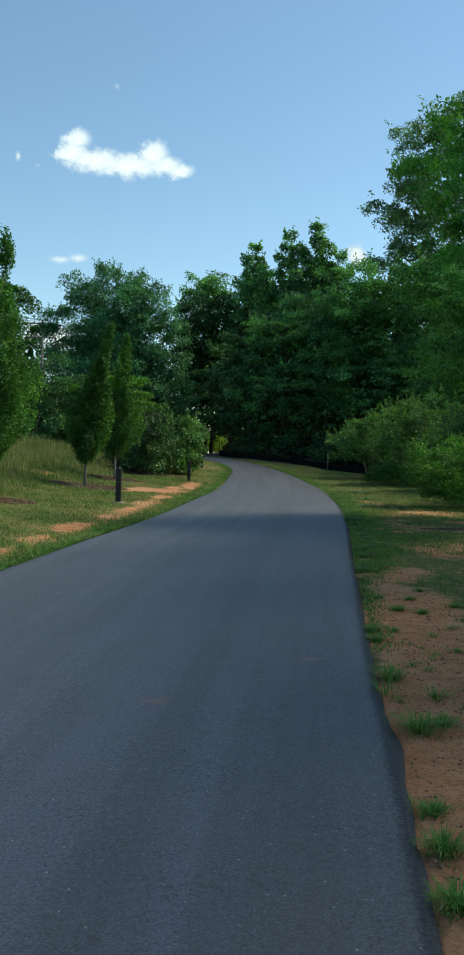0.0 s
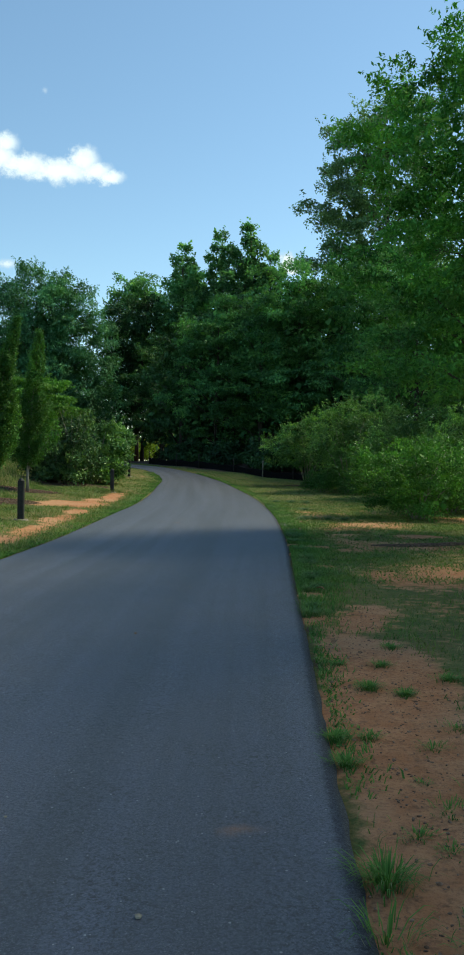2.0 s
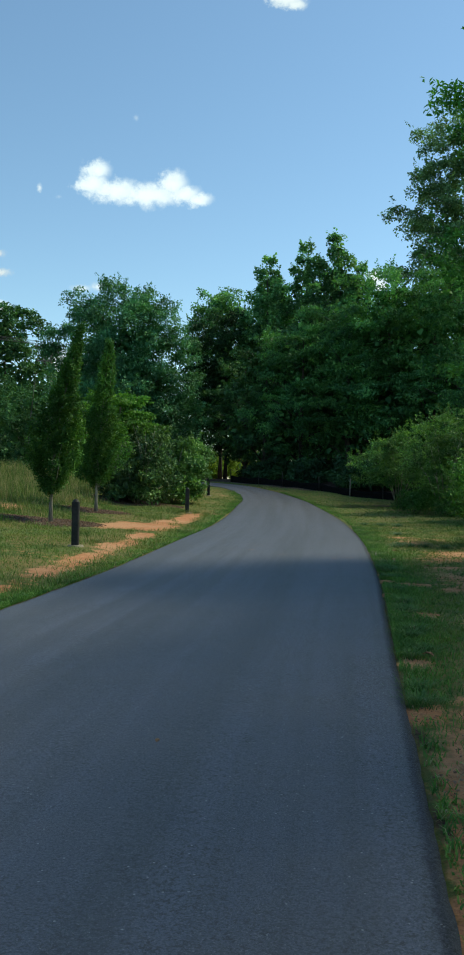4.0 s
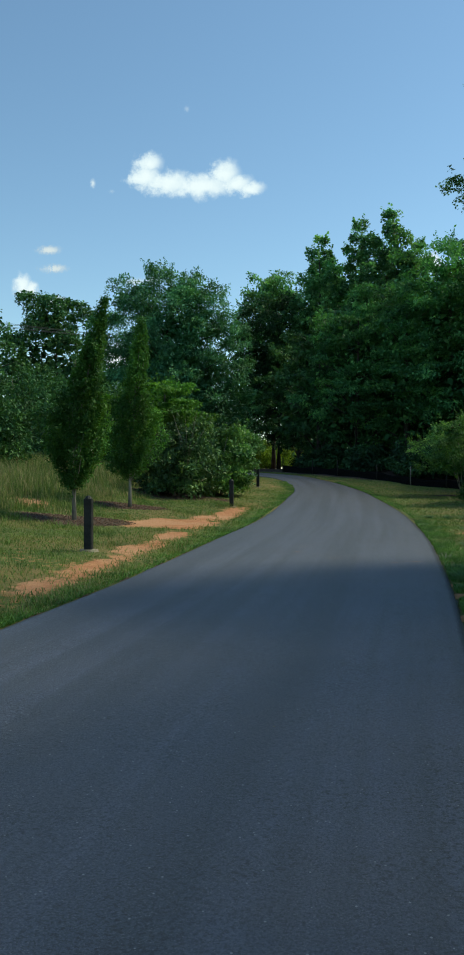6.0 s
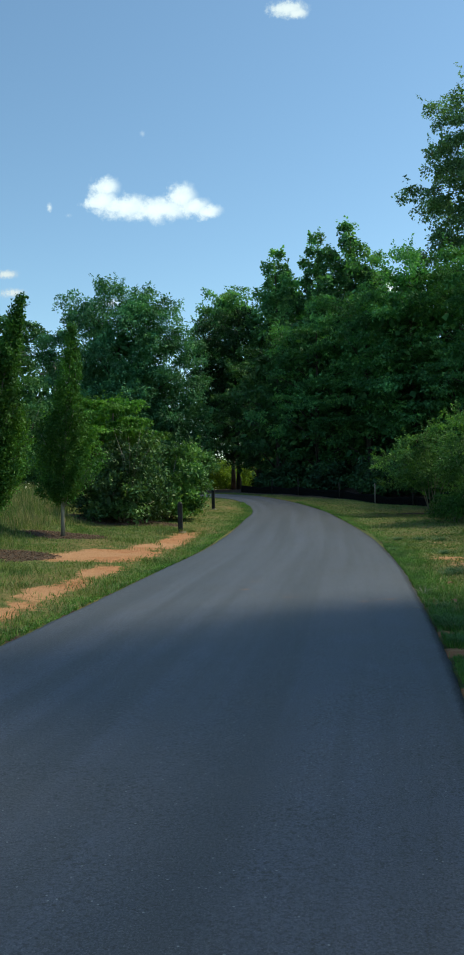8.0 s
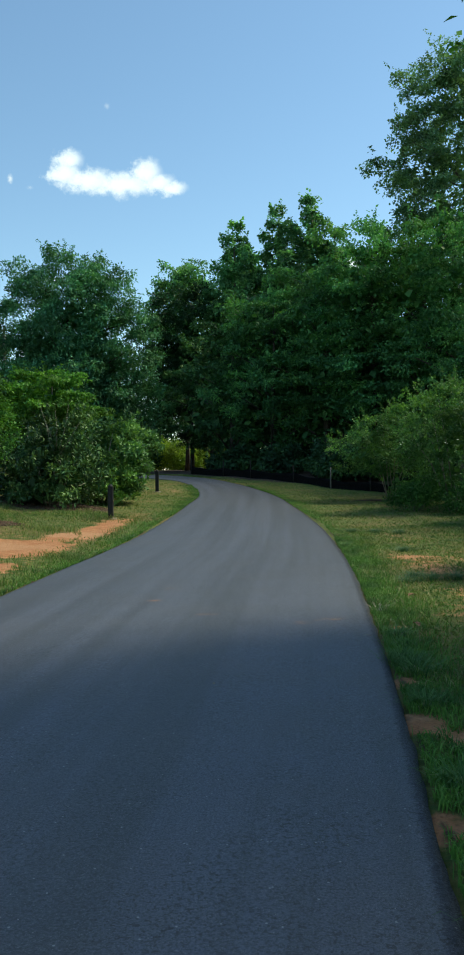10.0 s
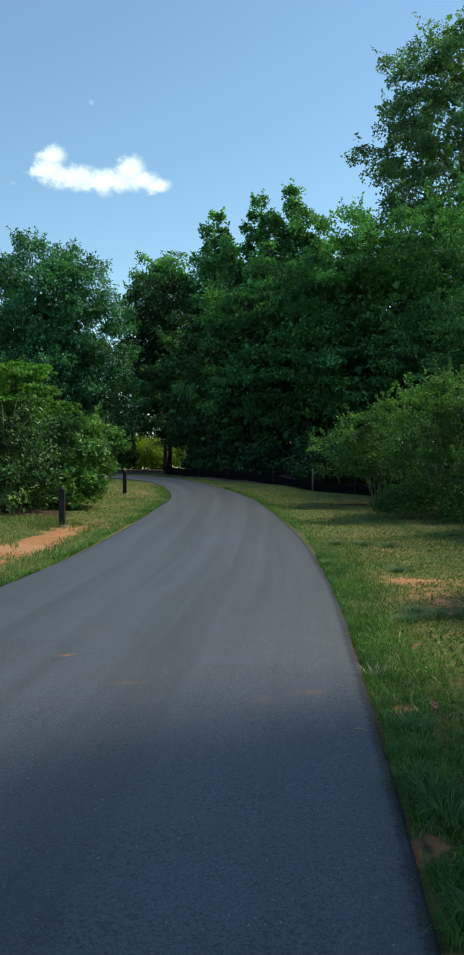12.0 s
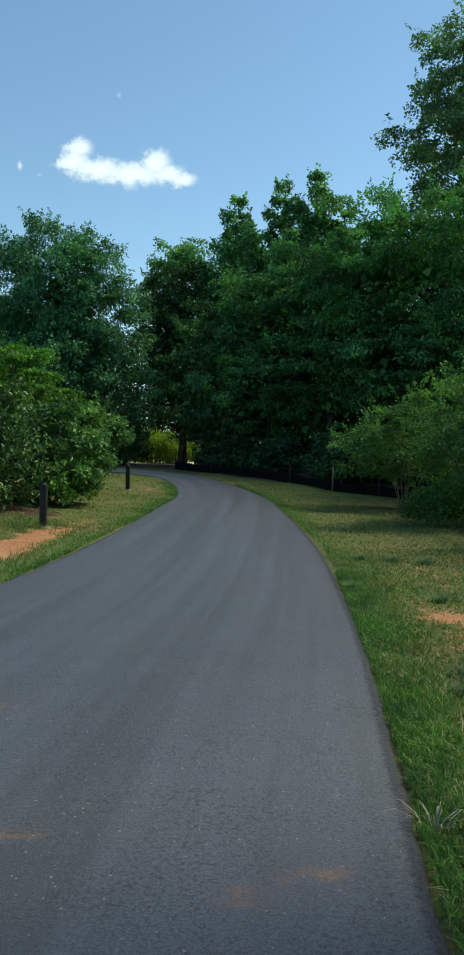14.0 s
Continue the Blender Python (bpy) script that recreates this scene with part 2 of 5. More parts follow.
# ---- plan: road line and lie of the land ----
# left edge x, y and right edge x, y of the path, pair by pair along it
EDGES = [(-5.0, -12.0, -0.75, -12.0), (-3.7, 0.0, 0.40, 0.0), (-3.27, 4.5, 0.93, 4.4), (-2.52, 12.1, 1.87, 11.9), (-2.08, 16.0, 2.37, 16.0),
         (-1.3, 23.3, 3.18, 23.3), (-0.76, 28.5, 3.5, 27.8), (-0.4, 34.0, 3.68, 33.0), (-0.17, 41.0, 3.52, 41.0), (-0.02, 46.3, 3.12, 46.6),
         (-0.62, 50.2, 1.5, 50.9), (-2.2, 52.6, -1.2, 54.4), (-6.2, 54.0, -6.0, 56.8), (-26.0, 54.3, -26.0, 57.4)]
RISE_Y = [-50, 10, 18, 30, 38, 45, 47.5, 50, 52, 54, 57, 62, 80, 3000]
RISE_Z = [0, 0, 0.01, 0.12, 0.285, 0.46, 0.60, 0.86, 1.09, 1.27, 1.42, 1.5, 1.6, 1.6]


def spline(points, steps):
    """Catmull-Rom through points, steps samples to a span."""
    p = np.array(points, float)
    p = np.vstack([2 * p[0] - p[1], p, 2 * p[-1] - p[-2]])
    out = []
    for i in range(1, len(p) - 2):
        for s in np.linspace(0, 1, steps, endpoint=False):
            a, b, c, d = p[i - 1:i + 3]
            out.append(0.5 * (2 * b + (c - a) * s + (2 * a - 5 * b + 4 * c - d) * s ** 2 + (3 * b - a - 3 * c + d) * s ** 3))
    out.append(p[-2])
    return np.array(out)


LINE = spline(EDGES, 24)
LINE[:, 0] += 0.06 + 0.09 * np.exp(-((LINE[:, 1] - 18.5) / 5) ** 2)
LINE[:, 2] += 0.05 * np.exp(-((LINE[:, 3] - 18.5) / 3.0) ** 2) - np.clip((LINE[:, 3] - 3.2) / 2.5, -0.3, 1) * 0.045
MID = (LINE[:, :2] + LINE[:, 2:]) / 2
HALF = np.linalg.norm(LINE[:, 2:] - LINE[:, :2], axis=1) / 2
ACROSS = (LINE[:, 2:] - LINE[:, :2]) / (2 * HALF[:, None])


def beside(x, y):
    """How far outside the path's edge a place lies (inside: minus), and its way across from the middle line."""
    x, y = np.atleast_1d(np.asarray(x, float)), np.atleast_1d(np.asarray(y, float))
    off, side = np.empty_like(x), np.empty_like(x)
    for s in range(0, len(x), 20000):
        px, py = x[s:s + 20000], y[s:s + 20000]
        d2 = (px[:, None] - MID[None, :, 0]) ** 2 + (py[:, None] - MID[None, :, 1]) ** 2
        k = d2.argmin(1)
        across = (px - MID[k, 0]) * ACROSS[k, 0] + (py - MID[k, 1]) * ACROSS[k, 1]
        far = np.sqrt(d2[np.arange(len(k)), k])
        off[s:s + 20000] = np.where(far < HALF[k] * 1.6, np.abs(across), far) - HALF[k]
        side[s:s + 20000] = across
    return off, side


def rise(y):
    return (np.interp(y - 1.0, RISE_Y, RISE_Z) + np.interp(y, RISE_Y, RISE_Z) + np.interp(y + 1.0, RISE_Y, RISE_Z)) / 3


def lie(x, y):
    """Height of the land without the path's bed."""
    x, y = np.atleast_1d(np.asarray(x, float)), np.atleast_1d(np.asarray(y, float))
    off, side = beside(x, y)
    d = np.where(side < 0, np.maximum(off, 0), 0)
    fade = np.clip((60 - y) / 8, 0, 1)
    z = rise(y) + fade * (0.07 * np.maximum(0, d - 0.2) + 0.09 * np.maximum(0, d - 4) - 0.15 * np.maximum(0, d - 10.5))
    cross = np.clip(-side / 4.4 + 0.5, 0, 1) * 0.06
    bumps = 0.025 * np.sin(1.7 * x + 0.6 * np.sin(0.9 * y)) * np.sin(1.3 * y + 0.5 * np.sin(1.1 * x)) + 0.05 * np.sin(0.37 * x + 1.2) * np.sin(0.31 * y)
    return z + cross * fade + bumps * np.clip((off - 0.1) / 1.2, 0, 1)


def ground_z(x, y):
    """Height of the ground sheet; it dips under the path."""
    off, _ = beside(x, y)
    return lie(x, y) - 0.02 - 0.08 * np.clip(-off / 0.25, 0, 1)


def at_ground(x, y):
    return float(ground_z(x, y)[0])


def wobble(x, y, scale, seed=0.0):
    """A cheap smooth noise of -1 to 1 over the plan."""
    a = np.sin(x * scale * 1.0 + 1.3 * np.sin(y * scale * 0.73 + seed) + seed)
    b = np.sin(y * scale * 1.17 + 1.7 * np.sin(x * scale * 0.61 - seed) + 2.1 * seed)
    c = np.sin((x + y) * scale * 2.3 + 1.1 * np.sin((x - y) * scale * 1.9) + seed)
    return (a + b + 0.6 * c) / 2.6


def bareness(x, y):
    """How bare of grass the clay is, 0 to 1."""
    x, y = np.atleast_1d(np.asarray(x, float)), np.atleast_1d(np.asarray(y, float))
    off, side = beside(x, y)
    right = side > 0
    w = wobble(x, y, 2.4, 0.7)
    strip = np.exp(-((off - 0.38 - 0.2 * w - np.clip(y - 5, 0, 6) * 0.03) / np.where(y > 8, 0.42, 0.52)) ** 2) * np.clip((11.8 - y + 0.9 * w) / 2.2, 0, 1) * 1.15
    wide = (0.62 + 0.25 * w) * np.exp(-((off - 1.4) / 0.8) ** 2) * np.clip((8.4 - y + w) / 2.0, 0, 1)
    sparse = 0.40 + 0.36 * wobble(x, y, 1.3, 2.0)
    sparse = sparse * np.clip(off / 1.2, 0, 1) * np.clip((36 - y) / 10, 0.3, 1)
    spot = 1.2 * np.exp(-(((x - 5.7) / 0.65) ** 2 + ((y - 19.5) / 0.45) ** 2)) + np.exp(-(((x - 4.6) / 0.8) ** 2 + ((y - 13.9) / 0.5) ** 2))
    for cx, cy, rx, ry in ((2.67, 14.76, 0.2, 0.25), (2.01, 12.12, 0.2, 0.25), (1.74, 10.50, 0.2, 0.25), (2.66, 17.75, 0.15, 0.25), (2.48, 16.33, 0.16, 0.22), (3.05, 17.47, 0.35, 0.22), (2.78, 18.75, 0.1, 0.16), (3.12, 20.73, 0.1, 0.1), (3.7, 17.0, 0.4, 0.25), (4.1, 19.8, 0.5, 0.22), (4.5, 26.5, 0.5, 0.3), (5.2, 22.6, 0.5, 0.3)):
        spot = np.maximum(spot, (1.1 + 0.3 * w) * np.exp(-((x - cx) / rx) ** 2 - ((y - cy) / ry) ** 2))
    b_right = np.maximum.reduce([strip, wide, sparse, spot])
    track = np.exp(-((off - 0.72 - 0.12 * w - 0.02 * np.clip(y - 16, 0, 10)) / 0.42) ** 2) * np.clip((y - 3) / 4, 0, 1) * np.clip((42 - y) / 8, 0, 1) * (0.62 + 0.4 * w)
    pad = 1.3 * np.exp(-(((x + 2.62 - 0.1 * (y - 27)) / (0.95 + 0.2 * w)) ** 4 + ((y - 27.0) / 1.55) ** 4))
    pad2 = 1.1 * np.exp(-(((x + 1.62 + 0.12 * w) / 0.36) ** 2 + ((y - 31.5) / 3.4) ** 2))
    back = 0.9 * np.exp(-(((x + 6.7) / 0.9) ** 2 + ((y - 28.6) / 1.0) ** 2)) + 0.9 * np.exp(-(((x + 7.4) / 0.6) ** 2 + ((y - 24.5) / 0.8) ** 2))
    thin = (0.14 + 0.3 * wobble(x, y, 1.1, 4.0)) * np.clip(off / 1.0, 0, 1)
    link_strip = 1.1 * np.exp(-(((x + 2.0) / 0.42) ** 2 + ((y - 29.2) / 1.3) ** 2))
    b_left = np.maximum.reduce([link_strip, track, pad, pad2, back, thin])
    return np.clip(np.where(right, b_right, b_left), 0, 1)


BEDS = [(-5.35, 18.4, 1.0, 0.9), (-4.7, 26.1, 1.45, 1.0), (-4.4, 31.0, 1.2, 0.7), (5.2, 17.8, 1.0, 0.28), (-3.9, 36.8, 1.9, 1.6), (6.8, 43.6, 0.9, 0.8)]


def mulching(x, y):
    """Bark mulch under the young trees, leaf litter under the wood, 0 to 1."""
    m = np.zeros_like(x)
    for cx, cy, rx, ry in BEDS:
        m = np.maximum(m, np.clip(1.9 - 1.5 * np.sqrt(((x - cx) / rx) ** 2 + ((y - cy) / ry) ** 2), 0, 1))
    off, side = beside(x, y)
    edge = 51.0 + np.where(side > 0, 0.0, 9.0) - 0.35 * np.clip(x - 3, 0, 8) + 0.3 * np.sin(x)
    wood = np.clip((y - edge) / 1.5, 0, 1) * np.clip((off - 1.1) / 0.8, 0, 1)
    east = np.clip((x - 9.5 - 0.02 * y) / 2.0, 0, 1) * np.clip((y - 22) / 3, 0, 1)
    crumbs = 0.62 * np.clip(1 - np.abs(off - 0.03) / 0.14, 0, 1) * (y > 8)
    return np.maximum.reduce([m, wood, east, crumbs])


# ---- mesh helpers ----
def to_mesh(name, verts, faces, mats):
    me = bpy.data.meshes.new(name)
    me.from_pydata([tuple(map(float, v)) for v in verts], [], [tuple(int(i) for i in f) for f in faces])
    for m in mats if isinstance(mats, (list, tuple)) else [mats]:
        me.materials.append(m)
    me.update()
    return me


def tri_mesh(name, verts, tris, material):
    """A mesh from arrays of vertices and triangles."""
    me = bpy.data.meshes.new(name)
    nv, nt = len(verts), len(tris)
    me.vertices.add(nv)
    me.vertices.foreach_set("co", np.asarray(verts, np.float32).ravel())
    me.loops.add(nt * 3)
    me.loops.foreach_set("vertex_index", np.asarray(tris, np.int32).ravel())
    me.polygons.add(nt)
    me.polygons.foreach_set("loop_start", np.arange(0, nt * 3, 3, dtype=np.int32))
    me.polygons.foreach_set("loop_total", np.full(nt, 3, np.int32))
    me.materials.append(material)
    me.update(calc_edges=True)
    return me


def link(name, me, parent=None, label="", smooth=False):
    ob = new(name, me)
    if parent is not None:
        ob.parent = parent
    if label:
        ob["label"] = label
    if smooth:
        me.polygons.foreach_set("use_smooth", np.ones(len(me.polygons), bool))
    return ob


def part(name, bm, material, parent, label="", smooth=False):
    me = bpy.data.meshes.new(name)
    bm.to_mesh(me)
    bm.free()
    me.materials.append(material)
    return link(name, me, parent, label, smooth)


def thing(name, x, y, z=None):
    ob = new(name)
    ob.location = (x, y, at_ground(x, y) if z is None else z)
    ob.empty_display_size = 0.2
    return ob


def tube(points, radii, sides=7, cap=True):
    """A tapered tube along points: vertices and faces."""
    pts = [Vector(p) for p in points]
    verts, faces = [], []
    for i, p in enumerate(pts):
        d = (pts[min(i + 1, len(pts) - 1)] - pts[max(i - 1, 0)]).normalized()
        u = d.cross(Vector((0.31, 0.95, 0.05))).normalized()
        v = d.cross(u)
        for k in range(sides):
            a = 2 * math.pi * k / sides
            verts.append(p + (u * math.cos(a) + v * math.sin(a)) * radii[i])
    for i in range(len(pts) - 1):
        for k in range(sides):
            k2 = (k + 1) % sides
            faces.append((i * sides + k, i * sides + k2, (i + 1) * sides + k2, (i + 1) * sides + k))
    if cap:
        faces.append(tuple(range(sides))[::-1])
        faces.append(tuple((len(pts) - 1) * sides + k for k in range(sides)))
    return verts, faces


def leaves(rng, centres, outward, size, aspect=0.5, droop=0.25, spread=0.9):
    """Folded leaves of four corners at the given places: vertices and triangles."""
    n = len(centres)
    d = outward * 0.7 + rng.normal(0, 0.55, (n, 3))
    d[:, 2] -= droop
    d /= np.linalg.norm(d, axis=1, keepdims=True)
    up = np.array([0, 0, 1.0]) + rng.normal(0, spread * 0.6, (n, 3)) + outward * 0.35
    side = np.cross(d, up)
    side /= np.linalg.norm(side, axis=1, keepdims=True) + 1e-6
    nor = np.cross(side, d)
    s = size * rng.uniform(0.65, 1.3, (n, 1))
    base = centres - d * s * 0.5
    tip = centres + d * s * 0.5 - nor * s * 0.08
    mid = centres - d * s * 0.05
    left = mid + side * s * aspect * 0.5 + nor * s * 0.10
    right = mid - side * s * aspect * 0.5 + nor * s * 0.10
    verts = np.stack([base, right, tip, left], 1).reshape(-1, 3)
    i = np.arange(n)[:, None] * 4
    tris = np.concatenate([i + np.array([[0, 1, 2]]), i + np.array([[0, 2, 3]])], 1).reshape(-1, 3)
    return verts, tris


def clumps_in(rng, lobes, count, shell=0.5):
    """Places of leaf clumps inside lobes (x, y, z, rx, ry, rz), most of them near the outside."""
    lobes = np.array(lobes, float)
    w = (lobes[:, 3] * lobes[:, 4] * lobes[:, 5]) ** 0.75
    k = rng.choice(len(lobes), count, p=w / w.sum())
    d = rng.normal(0, 1, (count, 3))
    d /= np.linalg.norm(d, axis=1, keepdims=True)
    lump = 1 + 0.14 * np.sin(4.1 * d[:, 0] + 3.0 * d[:, 2] + k) + 0.10 * np.sin(7.3 * d[:, 1] - 5.0 * d[:, 2] + 2 * k)
    r = (shell + (1 - shell) * rng.uniform(0, 1, count) ** 0.6) * lump
    return lobes[k, :3] + d * lobes[k, 3:] * r[:, None], d


def puff_places(rng, lobes, count):
    """Middles of foliage puffs on the outside of lobes (x, y, z, rx, ry, rz), kept apart from one another."""
    lobes = np.array(lobes, float)
    w = (lobes[:, 3] * lobes[:, 4] * lobes[:, 5]) ** 0.6
    n = count * 9
    k = rng.choice(len(lobes), n, p=w / w.sum())
    d = rng.normal(0, 1, (n, 3))
    d /= np.linalg.norm(d, axis=1, keepdims=True)
    p = lobes[k, :3] + d * lobes[k, 3:] * rng.uniform(0.62, 0.98, (n, 1))
    inside = (np.linalg.norm((p[:, None] - lobes[None, :, :3]) / lobes[None, :, 3:], axis=2) < 0.55).any(1)
    p, d = p[~inside], d[~inside]
    chosen, far = [0], np.linalg.norm(p - p[0], axis=1)
    for _ in range(min(count, len(p)) - 1):
        i = int((far * rng.uniform(0.75, 1.0, len(p))).argmax())
        chosen.append(i)
        far = np.minimum(far, np.linalg.norm(p - p[i], axis=1))
    return p[chosen], d[chosen]


def puff_clumps(rng, lobes, count, per, radius, flat, cap):
    """Clumps on the upper and outer side of each puff, so that shade is left between and below the puffs."""
    p, out = puff_places(rng, lobes, count)
    which = np.repeat(np.arange(len(p)), per)
    g = rng.normal(0, 1, (len(which), 3)) + 0.5 * out[which]
    g /= np.linalg.norm(g, axis=1, keepdims=True)
    flip = (g[:, 2] < 0) & (rng.uniform(0, 1, len(which)) < cap)
    g[flip, 2] *= -1
    size = radius * rng.uniform(0.7, 1.3, len(p))[which][:, None]
    c = p[which] + g * size * rng.uniform(0.55, 1.0, (len(which), 1)) * np.array([1, 1, flat])
    d = g + 0.6 * out[which]
    return c, d / np.linalg.norm(d, axis=1, keepdims=True)


def shoot_leaves(rng, c, d, count, length, per, climb, wide):
    """Places and directions of leaves set along shoots that stand out of the crown."""
    weight = np.clip(d[:, 2] + 0.55, 0.04, None)
    k = rng.choice(len(c), count, p=weight / weight.sum())
    way = d[k] * 0.8 + rng.normal(0, 0.28, (count, 3))
    way[:, 2] += climb
    way /= np.linalg.norm(way, axis=1, keepdims=True)
    long = length * rng.uniform(0.5, 1.25, count)
    i = np.repeat(np.arange(count), per)
    f = rng.uniform(0, 1, len(i))
    pos = c[k][i] + way[i] * (long[i] * f)[:, None] + rng.normal(0, 1, (len(i), 3)) * (wide * (1.1 - 0.75 * f))[:, None]
    out = way[i] * 0.7 + rng.normal(0, 0.55, (len(i), 3))
    return pos, out / np.linalg.norm(out, axis=1, keepdims=True)


def plant(name, x, y, lobes, leaf, material, seed, clumps, per, clump_r, trunk=None, bark=None, branches=8, aspect=0.5, droop=0.25, flat=0.65, shell=0.5, stems=None, spread=0.7, sink=0.05, cap=0.6,
          puffs=None, shoots=None, core=0, top=None):
    """A tree or shrub: trunk or stems, limbs that reach into the crown, and a crown of single leaves in clumps.
    lobes are relative to the foot; trunk: (radius, height, lean x, lean y); stems: (how many, radius, spread);
    puffs: (clumps in each, radius); shoots: (how many, length, leaves on each, climb, width); core: inner leaves; top: crown height."""
    rng = np.random.default_rng(seed)
    ob = thing(name, x, y)
    ob.location.z -= sink
    if puffs:
        c, d = puff_clumps(rng, lobes, clumps // puffs[0], puffs[0], puffs[1], flat, cap)
        clumps = len(c)
    else:
        c, d = clumps_in(rng, lobes, clumps, shell)
    if top:
        c[:, 2] *= (top - clump_r * 0.5) / np.quantile(c[:, 2], 0.995)
    c[:, 2] = np.maximum(c[:, 2], 0.12 + clump_r * 0.4)
    which = np.repeat(np.arange(clumps), per)
    g = rng.normal(0, 1, (len(which), 3))
    g *= (rng.uniform(0, 1, (len(which), 1)) ** 0.28) / np.linalg.norm(g, axis=1, keepdims=True)
    flip = (g[:, 2] < 0) & (rng.uniform(0, 1, len(which)) < cap)
    g[flip, 2] *= -1
    scale = clump_r * rng.uniform(0.7, 1.35, clumps)[which][:, None]
    pos = c[which] + g * scale * np.array([1, 1, flat])
    out = d[which] * 0.5 + g
    out /= np.linalg.norm(out, axis=1, keepdims=True) + 1e-6
    if shoots:
        p2, o2 = shoot_leaves(rng, c, d, *shoots)
        pos, out = np.concatenate([pos, p2]), np.concatenate([out, o2])
    pos[:, 2] = np.maximum(pos[:, 2], 0.08)
    v, t = leaves(rng, pos, out, leaf, aspect, droop, spread)
    if core:
        p3, o3 = clumps_in(rng, lobes, core, 0.15)
        p3[:, :2] *= 0.68
        if top:
            p3[:, 2] *= 0.8 * top / p3[:, 2].max()
        p3[:, 2] = np.maximum(p3[:, 2], leaf * 2)
        v3, t3 = leaves(rng, p3, o3, leaf * 2.3, 0.75, 0.2, 1.0)
        v, t = np.concatenate([v, v3]), np.concatenate([t, t3 + len(v)])
    if trunk:
        r, h, lx, ly = trunk
        n = 9
        line = [Vector((lx * s * s + 0.03 * h / 6 * math.sin(5 * s + seed), ly * s * s + 0.03 * h / 6 * math.cos(4 * s + seed), h * s)) for s in np.linspace(0, 1, n)]
        radii = [r * (1.35 if i == 0 else 1.0) * (1 - 0.85 * i / (n - 1)) for i in range(n)]
        link("trunk", to_mesh("trunk", *tube(line, radii, 9), bark), ob, smooth=True)
        for q in rng.choice(clumps, min(branches, clumps), replace=False):
            e = Vector(c[q])
            s = min(0.92, max(0.12, (e.z - 0.35 * math.hypot(e.x, e.y)) / h))
            a = line[0].lerp(line[-1], s) if s < 0.05 else line[int(s * (n - 1))]
            m = a.lerp(e, 0.5) + Vector((0, 0, 0.10 * (e - a).length))
            rr = max(0.012, r * (1 - 0.85 * s) * 0.45)
            link("branch", to_mesh("branch", *tube([a, m, e], [rr, rr * 0.65, rr * 0.25], 5), bark), ob, smooth=True)
    if stems:
        count, r, wide = stems
        for i in range(count):
            q = int(rng.integers(clumps))
            a = 2 * math.pi * i / count + rng.uniform(-0.3, 0.3)
            foot = Vector((0.12 * wide * math.cos(a), 0.12 * wide * math.sin(a), 0))
            e = Vector(c[q])
            e.x, e.y = e.x * 0.6 + wide * 0.4 * math.cos(a), e.y * 0.6 + wide * 0.4 * math.sin(a)
            m = foot.lerp(e, 0.45) + Vector((0, 0, 0.12 * e.length))
            link("stem", to_mesh("stem", *tube([foot, m, e], [r, r * 0.75, r * 0.3], 6), bark), ob, smooth=True)
    link("crown", tri_mesh("crown", v, t, material), ob)
    return ob


